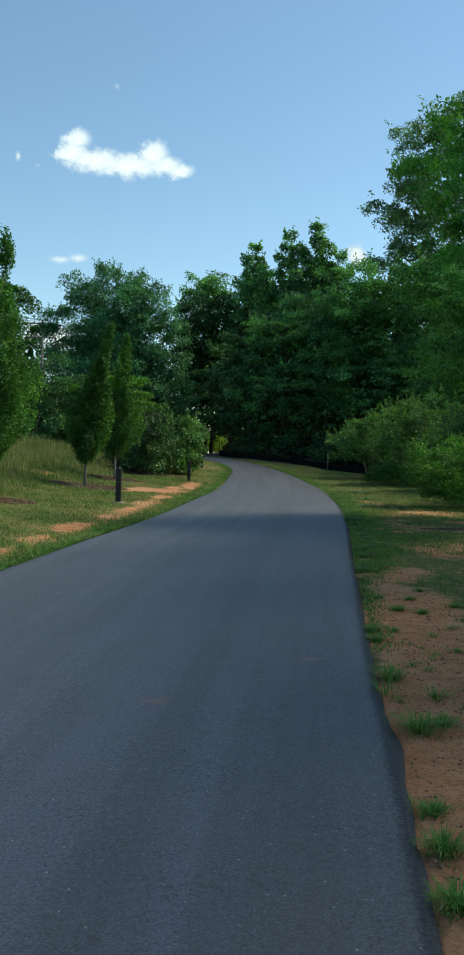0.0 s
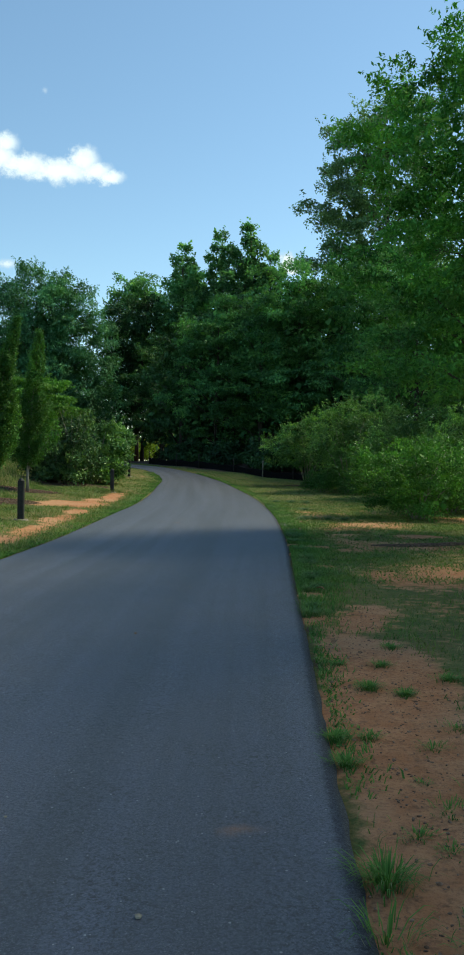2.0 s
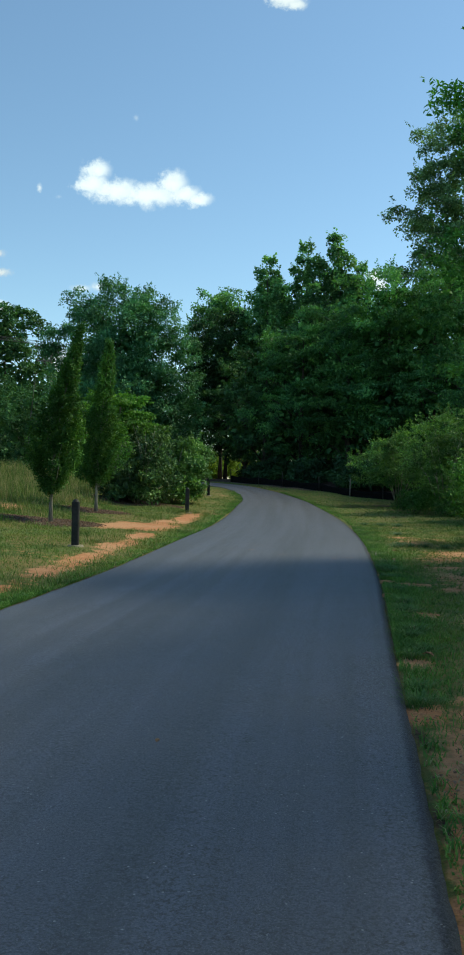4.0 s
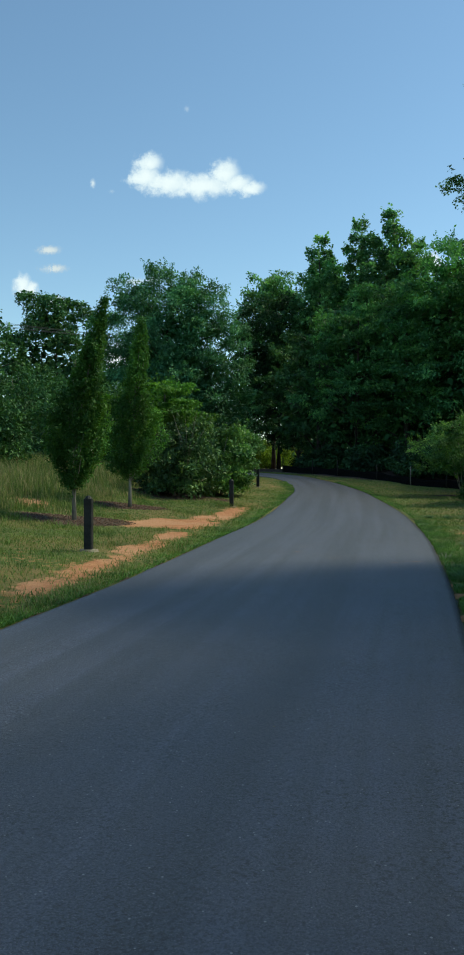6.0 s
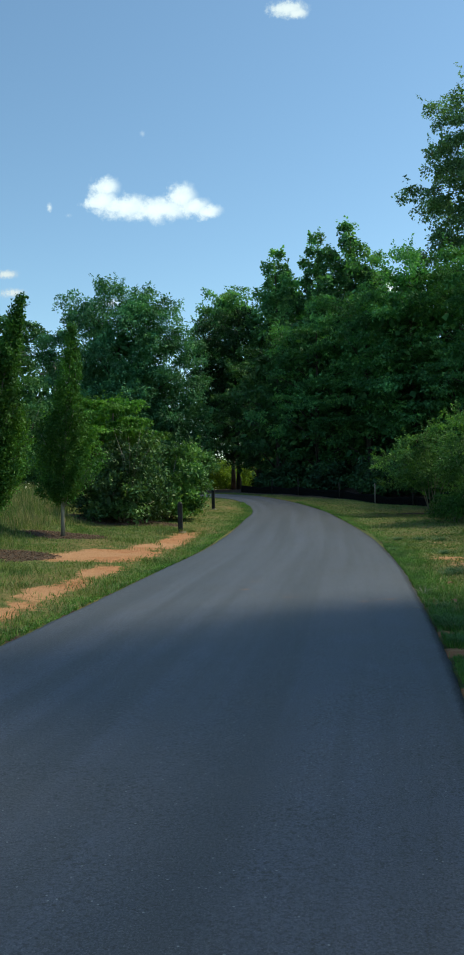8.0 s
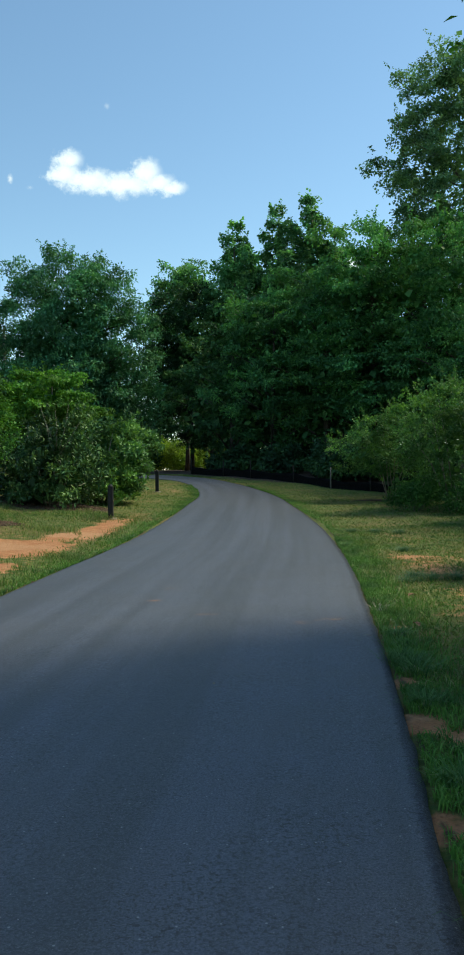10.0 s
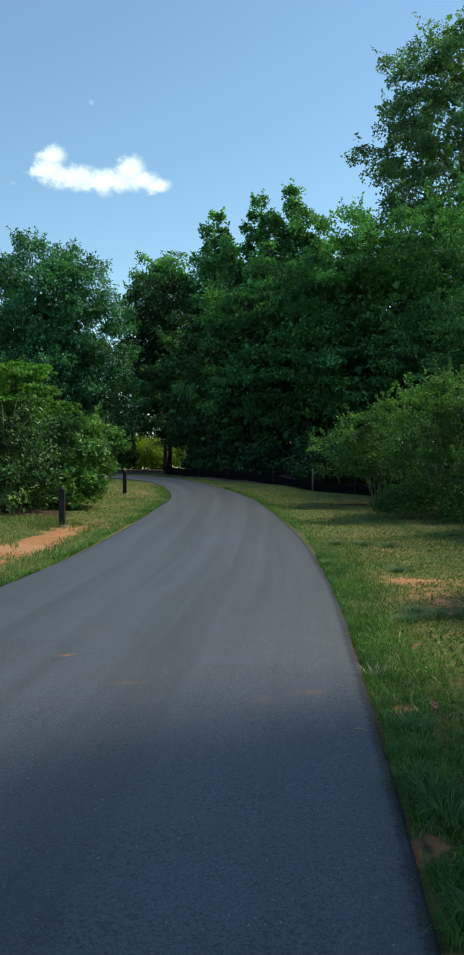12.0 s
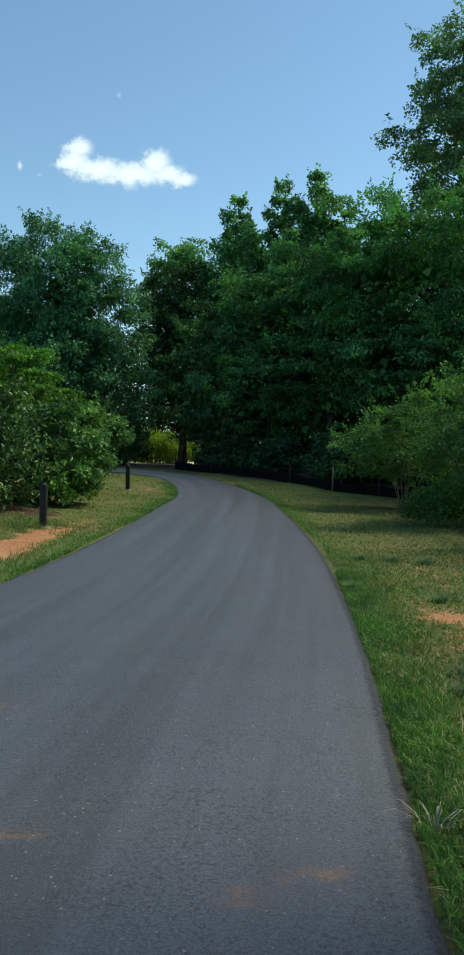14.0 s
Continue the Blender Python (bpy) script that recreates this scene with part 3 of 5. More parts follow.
def upright_tree(name, x, y, top, profile, lean, leaf, material, bark, seed, shoots=430, per=56, trunk=0.05):
    """A young tree of steep shoots; profile: (height, radius) pairs of its crown, lean: how far the top stands aside."""
    rng = np.random.default_rng(seed)
    ob = thing(name, x, y)
    ob.location.z -= 0.05
    ph, pr = np.array(profile).T
    z = rng.uniform(ph[0], ph[-1], shoots * 6)
    r = np.interp(z, ph, pr)
    keep = rng.uniform(0, 1, len(z)) < (r + 0.12) / (pr.max() + 0.12)
    z, r = z[keep][:shoots], r[keep][:shoots]
    n = len(z)
    a = rng.uniform(0, 2 * np.pi, n)
    reach = r * (1 + 0.2 * np.sin(2 * a + 1.7 * z + seed) + 0.1 * np.sin(5 * a - 3.1 * z)) * rng.uniform(0.5, 1.2, n)
    low = np.maximum(z - 0.2 - 0.8 * r, ph[0] * 0.95)

    def axis(h):
        return np.stack([lean * np.clip(h / top, 0, 1.1) ** 2, 0.1 * np.sin(h + seed), h], -1)

    foot = axis(low)
    tip = axis(z) + np.stack([reach * np.cos(a), reach * np.sin(a), rng.uniform(0.0, 0.16, n)], 1)
    k = np.repeat(np.arange(n), per)
    f = 0.45 + 0.55 * rng.uniform(0, 1, len(k)) ** 0.8
    bow = np.zeros((len(k), 3))
    bow[:, :2] = (tip - foot)[k][:, :2] * (0.22 * np.sin(np.pi * f))[:, None]
    way = (tip - foot) / np.linalg.norm(tip - foot, axis=1, keepdims=True)
    pos = foot[k] + (tip - foot)[k] * f[:, None] + bow + rng.normal(0, 1, (len(k), 3)) * (0.085 * (1.15 - 0.7 * f))[:, None]
    radial = np.stack([np.cos(a), np.sin(a), np.zeros(n)], 1)
    out = way[k] * 0.5 + radial[k] * 0.5 + rng.normal(0, 0.5, (len(k), 3))
    out /= np.linalg.norm(out, axis=1, keepdims=True)
    v, t = leaves(rng, pos, out, leaf, 0.55, 0.05, 0.9)
    line = [Vector(axis(np.array(h))) for h in np.linspace(0, top * 0.86, 9)]
    link("trunk", to_mesh("trunk", *tube(line, [trunk * (1.3 if i == 0 else 1.0) * (1 - 0.1 * i) for i in range(9)], 9), bark), ob, smooth=True)
    for q in rng.choice(n, 14, replace=False):
        m = Vector(foot[q]).lerp(Vector(tip[q]), 0.5) + Vector(radial[q]) * 0.12
        link("branch", to_mesh("branch", *tube([Vector(foot[q]), m, Vector(tip[q])], [0.016, 0.011, 0.004], 5), bark), ob, smooth=True)
    link("crown", tri_mesh("crown", v, t, material), ob)
    return ob


# ---- ground ----
def build_ground():
    def axis(lo, hi, step):
        mid = np.arange(lo, hi + step / 2, step)
        out = step * np.cumsum(1.45 ** np.arange(1, 23))
        return np.concatenate([(lo - out)[::-1], mid, hi + out])
    xs, ys = axis(-11, 13, 0.16), axis(-5, 62, 0.18)
    gx, gy = np.meshgrid(xs, ys)
    fx, fy = gx.ravel(), gy.ravel()
    z = ground_z(fx, fy)
    bare, mul = bareness(fx, fy), mulching(fx, fy)
    z = z + 0.035 * mul * (fy < 45) * (beside(fx, fy)[0] > 0.3)
    nx, ny = len(xs), len(ys)
    i = (np.arange(ny - 1)[:, None] * nx + np.arange(nx - 1)[None, :]).ravel()
    tris = np.concatenate([np.stack([i, i + 1, i + nx + 1], 1), np.stack([i, i + nx + 1, i + nx], 1)])
    me = tri_mesh("ground", np.stack([fx, fy, z], 1), tris, M_GROUND)
    for key, values in (("bare", bare), ("mulch", mul)):
        me.attributes.new(key, "FLOAT", "POINT").data.foreach_set("value", values.astype(np.float32))
    tagged(link("ground", me, smooth=True), "patchy turf and bare red clay beside an asphalt path", "ground", kind="structure")


def build_road():
    cols = 41
    length = np.concatenate([[0], np.cumsum(np.linalg.norm(np.diff(MID, axis=0), axis=1))])
    fine = np.arange(0, length[-1], 0.12)
    edge = np.stack([np.interp(fine, length, LINE[:, k]) for k in range(4)], 1)
    n = len(fine)
    rag = 0.035 * wobble(fine, fine * 0.3, 2.1) + 0.03 * wobble(fine, fine * 0.1, 5.3, 1.0)
    rag2 = 0.022 * wobble(fine, fine * 0.4, 1.9, 3.0) + 0.025 * wobble(fine, fine * 0.2, 5.9, 5.0)
    rag2 = rag2 + 0.03 * np.exp(-((fine - 16.3) / 0.6) ** 2)
    rag, rag2 = -0.7 * np.abs(rag) - 0.005, 0.7 * np.abs(rag2) - 0.005
    u = np.concatenate([[0, 0.012, 0.024], np.linspace(0.045, 0.945, 31), [0.955, 0.965, 0.974, 0.981, 0.987, 0.993, 1.0]])
    x = edge[:, None, 0] * (1 - u) + edge[:, None, 2] * u
    y = edge[:, None, 1] * (1 - u) + edge[:, None, 3] * u
    x[:, 0] += rag
    x[:, -1] += rag2
    z = lie(x.ravel(), y.ravel()).reshape(n, cols)
    z[:, 0] -= 0.012
    z[:, -1] -= 0.012
    top = np.stack([x, y, z], 2)
    skirt = np.stack([x[:, [0, -1]] + np.array([-0.015, 0.015]), y[:, [0, -1]], z[:, [0, -1]] - 0.12], 2)
    grid = np.concatenate([skirt[:, :1], top, skirt[:, 1:]], 1)
    m = cols + 2
    i = (np.arange(n - 1)[:, None] * m + np.arange(m - 1)[None, :]).ravel()
    tris = np.concatenate([np.stack([i, i + 1, i + m + 1], 1), np.stack([i, i + m + 1, i + m], 1)])
    verts = grid.reshape(-1, 3)
    me = tri_mesh("road", verts, tris, M_ASPHALT)
    ux = np.concatenate([[0], u, [1]])
    width = np.linalg.norm(edge[:, 2:] - edge[:, :2], axis=1)
    across = (ux[None, :] * width[:, None]).ravel()
    along = np.repeat(fine, m)
    near = np.minimum(across, np.repeat(width, m) - across)
    me.attributes.new("edge", "FLOAT", "POINT").data.foreach_set("value", (np.exp(-(near / 0.085) ** 2) * np.where(across > np.repeat(width, m) / 2, 1.0, 0.5)).astype(np.float32))
    clay = np.zeros(len(verts))
    for cx, cy, rx, ry in ((2.5, 21.08, 0.18, 0.09), (2.18, 20.88, 0.2, 0.08), (0.55, 22.1, 0.12, 0.1), (0.7, 23.0, 0.1, 0.1), (1.2, 21.3, 0.12, 0.08), (0.1, 9.6, 0.05, 0.06),
                           (-0.42, 4.8, 0.12, 0.1), (0.63, 5.95, 0.12, 0.07)):
        clay = np.maximum(clay, np.exp(-((verts[:, 0] - cx) / rx) ** 2 - ((verts[:, 1] - cy) / ry) ** 2))
    clay = np.maximum(clay, 0.22 * np.exp(-(near / 0.3) ** 2) * (verts[:, 0] > 0))
    me.attributes.new("clay", "FLOAT", "POINT").data.foreach_set("value", clay.astype(np.float32))
    uv = me.uv_layers.new(name="along")
    idx = tris.ravel()
    uv.data.foreach_set("uv", np.stack([across[idx], along[idx]], 1).astype(np.float32).ravel())
    tagged(link("road", me, smooth=True), "dark blue-grey asphalt greenway path curving through turf", "path", kind="structure")


# ---- grass ----
def blades(rng, x, y, z, height, width, bend):
    """Bent blades of three triangles: vertices and triangles."""
    n = len(x)
    a, b = rng.uniform(0, 2 * np.pi, n), rng.uniform(0, 2 * np.pi, n)
    foot = np.stack([x, y, z], 1)
    side = np.stack([np.cos(a), np.sin(a), np.zeros(n)], 1) * (width / 2)[:, None]
    lean = np.stack([np.cos(b), np.sin(b), np.zeros(n)], 1) * (bend * height)[:, None]
    up = np.zeros((n, 3))
    up[:, 2] = height
    mid = foot + up * 0.55 + lean * 0.3
    tip = foot + up * (1 - 0.35 * bend[:, None]) + lean
    verts = np.stack([foot - side, foot + side, mid + side * 0.75, mid - side * 0.75, tip], 1).reshape(-1, 3)
    i = np.arange(n)[:, None] * 5
    tris = np.concatenate([i + np.array([[0, 1, 2]]), i + np.array([[0, 2, 3]]), i + np.array([[3, 2, 4]])], 1).reshape(-1, 3)
    return verts, tris


def spikes(rng, x, y, z, height, width, bend):
    """Far blades of one triangle each."""
    n = len(x)
    a, b = rng.uniform(0, 2 * np.pi, n), rng.uniform(0, 2 * np.pi, n)
    foot = np.stack([x, y, z], 1)
    side = np.stack([np.cos(a), np.sin(a), np.zeros(n)], 1) * (width / 2)[:, None]
    tip = foot + np.stack([np.cos(b) * bend * height, np.sin(b) * bend * height, height], 1)
    verts = np.stack([foot - side, foot + side, tip], 1).reshape(-1, 3)
    return verts, np.arange(n * 3).reshape(-1, 3)


def sow(rng, x0, x1, y0, y1, count):
    return rng.uniform(x0, x1, count), rng.uniform(y0, y1, count)


def build_grass():
    rng = np.random.default_rng(11)
    vs, ts, base = [], [], 0
    for x0, x1, y0, y1, count in ((0.8, 9.5, 1.5, 20, 130000), (2, 11.5, 20, 33, 95000), (-7.5, -1, 7, 36, 190000)):
        x, y = sow(rng, x0, x1, y0, y1, count)
        off, side = beside(x, y)
        keep = (off > 0.03) & (rng.uniform(0, 1, count) > 1.25 * bareness(x, y) ** 1.3 + 0.1) & (mulching(x, y) < rng.uniform(0.2, 0.7, count))
        keep &= rng.uniform(0, 1, count) < 0.7 + 0.5 * wobble(x, y, 3.1, 8.0)
        x, y = x[keep], y[keep]
        h = (0.022 + 0.04 * rng.uniform(0, 1, len(x)) ** 2) * (1.0 + 0.6 * wobble(x, y, 1.9, 1.0)) * (1 + 2.6 * (x < 0) * np.clip(wobble(x, y, 1.4, 3.3) + 0.3, 0, 1)) + 0.012
        v, t = blades(rng, x, y, ground_z(x, y), h, rng.uniform(0.005, 0.011, len(x)), rng.uniform(0.4, 1.4, len(x)))
        vs.append(v), ts.append(t + base)
        base += len(v)
    tagged(link("lawn_grass", tri_mesh("lawn_grass", np.concatenate(vs), np.concatenate(ts), M_LAWN)), "short patchy green and straw turf on red clay", "grass", kind="stuff")
    vs, ts, base = [], [], 0
    for x0, x1, y0, y1, count in ((-9, 14, 33, 58, 150000), (2.0, 11, 13, 33, 90000), (-14, -6, 8, 36, 60000)):
        x, y = sow(rng, x0, x1, y0, y1, count)
        off, side = beside(x, y)
        keep = (off > 0.05) & (rng.uniform(0, 1, count) > 1.1 * bareness(x, y)) & (mulching(x, y) < rng.uniform(0.2, 0.8, count))
        x, y = x[keep], y[keep]
        v, t = spikes(rng, x, y, ground_z(x, y), rng.uniform(0.015, 0.05, len(x)), rng.uniform(0.014, 0.032, len(x)), rng.uniform(0.5, 1.8, len(x)))
        vs.append(v), ts.append(t + base)
        base += len(v)
    tagged(link("far_turf", tri_mesh("far_turf", np.concatenate(vs), np.concatenate(ts), M_LAWN)), "mown turf farther along the path", "grass", kind="stuff")
    # the lush fringe along both edges of the asphalt
    vs, ts, base = [], [], 0
    s = rng.integers(0, len(LINE) - 60, 130000)
    f = rng.uniform(0, 1, len(s))[:, None]
    p = LINE[s] * (1 - f) + LINE[np.minimum(s + 1, len(LINE) - 1)] * f
    right = rng.uniform(0, 1, len(s)) < 0.5
    out = 0.01 + np.abs(rng.normal(0, 1, len(s))) * np.where(rng.uniform(0, 1, len(s)) < 0.45, 0.07, 0.26)
    x = np.where(right, p[:, 2] + out, p[:, 0] - out)
    y = np.where(right, p[:, 3], p[:, 1]) + rng.uniform(-0.3, 0.3, len(s))
    off, _ = beside(x, y)
    amount = np.where(right, np.clip((y - 10.5) / 3, 0.0, 1) * (0.6 + 0.5 * wobble(x, y, 1.7, 3.0)), 0.8 + 0.4 * wobble(x, y, 1.5, 6.0))
    amount = np.where(right & (y < 10.5) & (y > 6.3), 0.75 * np.clip(1 - (off - 0.08) / 0.25, 0, 1) * np.clip(0.6 + wobble(x, y, 1.8, 4.4), 0, 1), amount)
    keep = (off > 0.025) & (rng.uniform(0, 1, len(s)) < amount) & (y > 2) & (y < 50) & (~right | (y < 11) | (bareness(x, y) < rng.uniform(0.25, 0.8, len(s))))
    x, y = x[keep], y[keep]
    h = rng.uniform(0.03, 0.12, len(x)) * (0.75 + 0.5 * wobble(x, y, 2.6, 9.0)) * np.where(y < 11, 0.65, 1.0)
    v, t = blades(rng, x, y, ground_z(x, y), h, rng.uniform(0.006, 0.013, len(x)), rng.uniform(0.4, 1.6, len(x)))
    tagged(link("verge_grass", tri_mesh("verge_grass", v, t, M_VERGE)), "lush green grass fringe along the asphalt edge", "grass", kind="stuff")
    # thick grass where the turf meets the asphalt
    x, y = sow(rng, 1.6, 4.6, 9, 30, 300000)
    off, side = beside(x, y)
    keep = (off > 0.0) & (off < 0.75) & (bareness(x, y) < rng.uniform(0.25, 0.8, len(x))) & (rng.uniform(0, 1, len(x)) < np.exp(-(off / 0.38) ** 2) * np.clip((y - 9.5) / 3, 0, 1) * (0.75 + 0.4 * wobble(x, y, 1.6, 7.0)))
    x, y = x[keep], y[keep]
    h = rng.uniform(0.04, 0.11, len(x)) * (1 + 0.4 * wobble(x, y, 2.9, 4.0))
    v, t = blades(rng, x, y, ground_z(x, y), h, rng.uniform(0.004, 0.009, len(x)), rng.uniform(0.3, 1.2, len(x)) * np.clip((beside(x, y)[0] + 0.06) / 0.14, 0.2, 1))
    tagged(link("edge_grass", tri_mesh("edge_grass", v, t, M_VERGE)), "thick green grass where turf meets asphalt", "grass", kind="stuff")
    # tall meadow on the bank
    count = 80000
    x, y = sow(rng, -18, -4.6, 16, 50, count)
    off, side = beside(x, y)
    keep = (side < 0) & (off > 4.2 + 0.8 * wobble(x, y, 0.9, 2.0)) & (bareness(x, y) < 0.6) & (mulching(x, y) < 0.3)
    x, y = x[keep], y[keep]
    off = off[keep]
    h = rng.uniform(0.2, 0.7, len(x)) * np.clip((off - 3.4) / 3.0, 0.25, 1) * (0.9 + 0.3 * wobble(x, y, 0.8, 5.0))
    v, t = blades(rng, x, y, ground_z(x, y), h, rng.uniform(0.008, 0.018, len(x)), rng.uniform(0.05, 0.5, len(x)))
    tagged(link("tall_grass", tri_mesh("tall_grass", v, t, M_TALL)), "tall straw-coloured meadow grass on a low bank", "grass", kind="stuff")


def grass_tuft(rng, count, height, wide, material):
    """Coarse blades that spray out of one root."""
    v, t = [], []
    a = rng.uniform(0, 2 * np.pi, count)
    r = np.abs(rng.normal(0, 0.35, count)) * wide
    h = height * rng.uniform(0.5, 1.1, count)
    reach = rng.uniform(0.3, 1.3, count) * h
    w = rng.uniform(0.003, 0.0065, count)
    for i in range(count):
        c, s = math.cos(a[i]), math.sin(a[i])
        foot = np.array([c * r[i], s * r[i], -0.01])
        side = np.array([-s, c, 0]) * w[i] / 2
        n = len(v)
        for f in (0.0, 0.4, 0.75):
            p = foot + np.array([c * reach[i] * f ** 1.3, s * reach[i] * f ** 1.3, h[i] * (1.5 * f - 0.75 * f * f)])
            v += [p - side * (1 - 0.4 * f), p + side * (1 - 0.4 * f)]
        v.append(foot + np.array([c * reach[i], s * reach[i], h[i] * 0.62]))
        t += [(n, n + 1, n + 3), (n, n + 3, n + 2), (n + 2, n + 3, n + 5), (n + 2, n + 5, n + 4), (n + 4, n + 5, n + 6)]
    return tri_mesh("grass_tuft", np.array(v), np.array(t), material)


def build_tufts():
    rng = np.random.default_rng(5)
    spots = [(1.13, 5.55, 0.16, 0.17), (1.10, 4.48, 0.15, 0.2), (0.90, 3.45, 0.13, 0.14), (0.86, 3.1, 0.12, 0.12), (0.80, 2.72, 0.12, 0.13), (1.26, 7.1, 0.10, 0.12), (1.45, 7.1, 0.08, 0.07),
             (1.57, 6.12, 0.07, 0.1), (1.03, 5.2, 0.2, 0.09), (1.36, 5.9, 0.06, 0.1), (1.10, 5.05, 0.07, 0.09), (1.34, 5.1, 0.13, 0.08), (1.24, 6.72, 0.1, 0.12), (1.25, 4.6, 0.12, 0.14), (1.0, 2.4, 0.14, 0.16), (1.5, 4.9, 0.08, 0.12), (1.75, 6.9, 0.07, 0.1), (1.9, 7.9, 0.08, 0.12), (1.45, 5.75, 0.05, 0.07), (1.62, 5.35, 0.06, 0.08), (1.55, 6.45, 0.05, 0.06), (1.8, 6.3, 0.07, 0.09), (2.0, 7.2, 0.08, 0.1), (1.7, 8.1, 0.09, 0.14), (1.95, 8.7, 0.1, 0.16), (1.62, 8.8, 0.1, 0.16), (2.2, 9.3, 0.11, 0.18), (2.3, 8.2, 0.1, 0.15), (2.1, 6.4, 0.07, 0.1), (1.35, 3.9, 0.06, 0.08), (1.2, 3.2, 0.07, 0.08)]
    for x, y, h, w in spots:
        small = w < 0.115
        ob = new("grass_tuft", grass_tuft(rng, int(rng.integers(45, 95)) if small else 240, h * rng.uniform(0.5, 0.9), w * (rng.uniform(1.3, 2.2) if small else 0.95), M_VERGE))
        ob.location = (x, y, at_ground(x, y))
        tagged(ob, "coarse green grass tuft rooted in bare clay", "grass tuft", "grass tufts beside the path")

    for x, y, h, w in ((2.47, 15.04, 0.15, 0.2), (2.02, 12.31, 0.15, 0.2), (1.84, 11.16, 0.15, 0.2), (1.78, 10.79, 0.15, 0.2), (2.18, 13.25, 0.15, 0.2), (2.92, 18.95, 0.2, 0.3), (2.66, 16.75, 0.18, 0.26), (2.55, 15.5, 0.2, 0.26), (2.42, 14.75, 0.18, 0.26), (2.90, 19.2, 0.2, 0.26), (2.78, 18.15, 0.16, 0.24), (2.98, 19.85, 0.16, 0.24),
                       (2.88, 19.45, 0.16, 0.2), (2.3, 13.6, 0.16, 0.24), (2.2, 12.6, 0.14, 0.22), (3.62, 28.4, 0.16, 0.16), (3.05, 20.3, 0.15, 0.2)):
        ob = new("grass_tuft", grass_tuft(rng, 230, h * 0.85, w, M_COARSE))
        ob.location = (x, y, at_ground(x, y))
        tagged(ob, "thick tuft of coarse dark-green grass at the asphalt edge", "grass tuft", "coarse tufts at the asphalt edge")
    for x, y, h, w in ((4.2, 23.9, 0.16, 0.3), (3.85, 23.7, 0.14, 0.24), (4.6, 24.0, 0.15, 0.3), (4.0, 24.15, 0.13, 0.25), (5.0, 23.8, 0.14, 0.3), (4.6, 27.6, 0.14, 0.3), (5.2, 31.0, 0.16, 0.4), (4.2, 31.4, 0.14, 0.35), (4.7, 31.2, 0.15, 0.4)):
        ob = new("weed_clump", grass_tuft(rng, 260, h, w, M_WEED))
        ob.location = (x, y, at_ground(x, y))
        tagged(ob, "dark blue-green clump of weeds in thin turf", "weeds", "weed clumps in the turf")
    ob = new("straw_tuft", grass_tuft(rng, 26, 0.17, 0.08, M_STRAW))
    ob.location = (3.06, 21.5, at_ground(3.06, 21.5))
    tagged(ob, "thin pale straw tuft at the asphalt edge", "grass tuft", "coarse tufts at the asphalt edge")


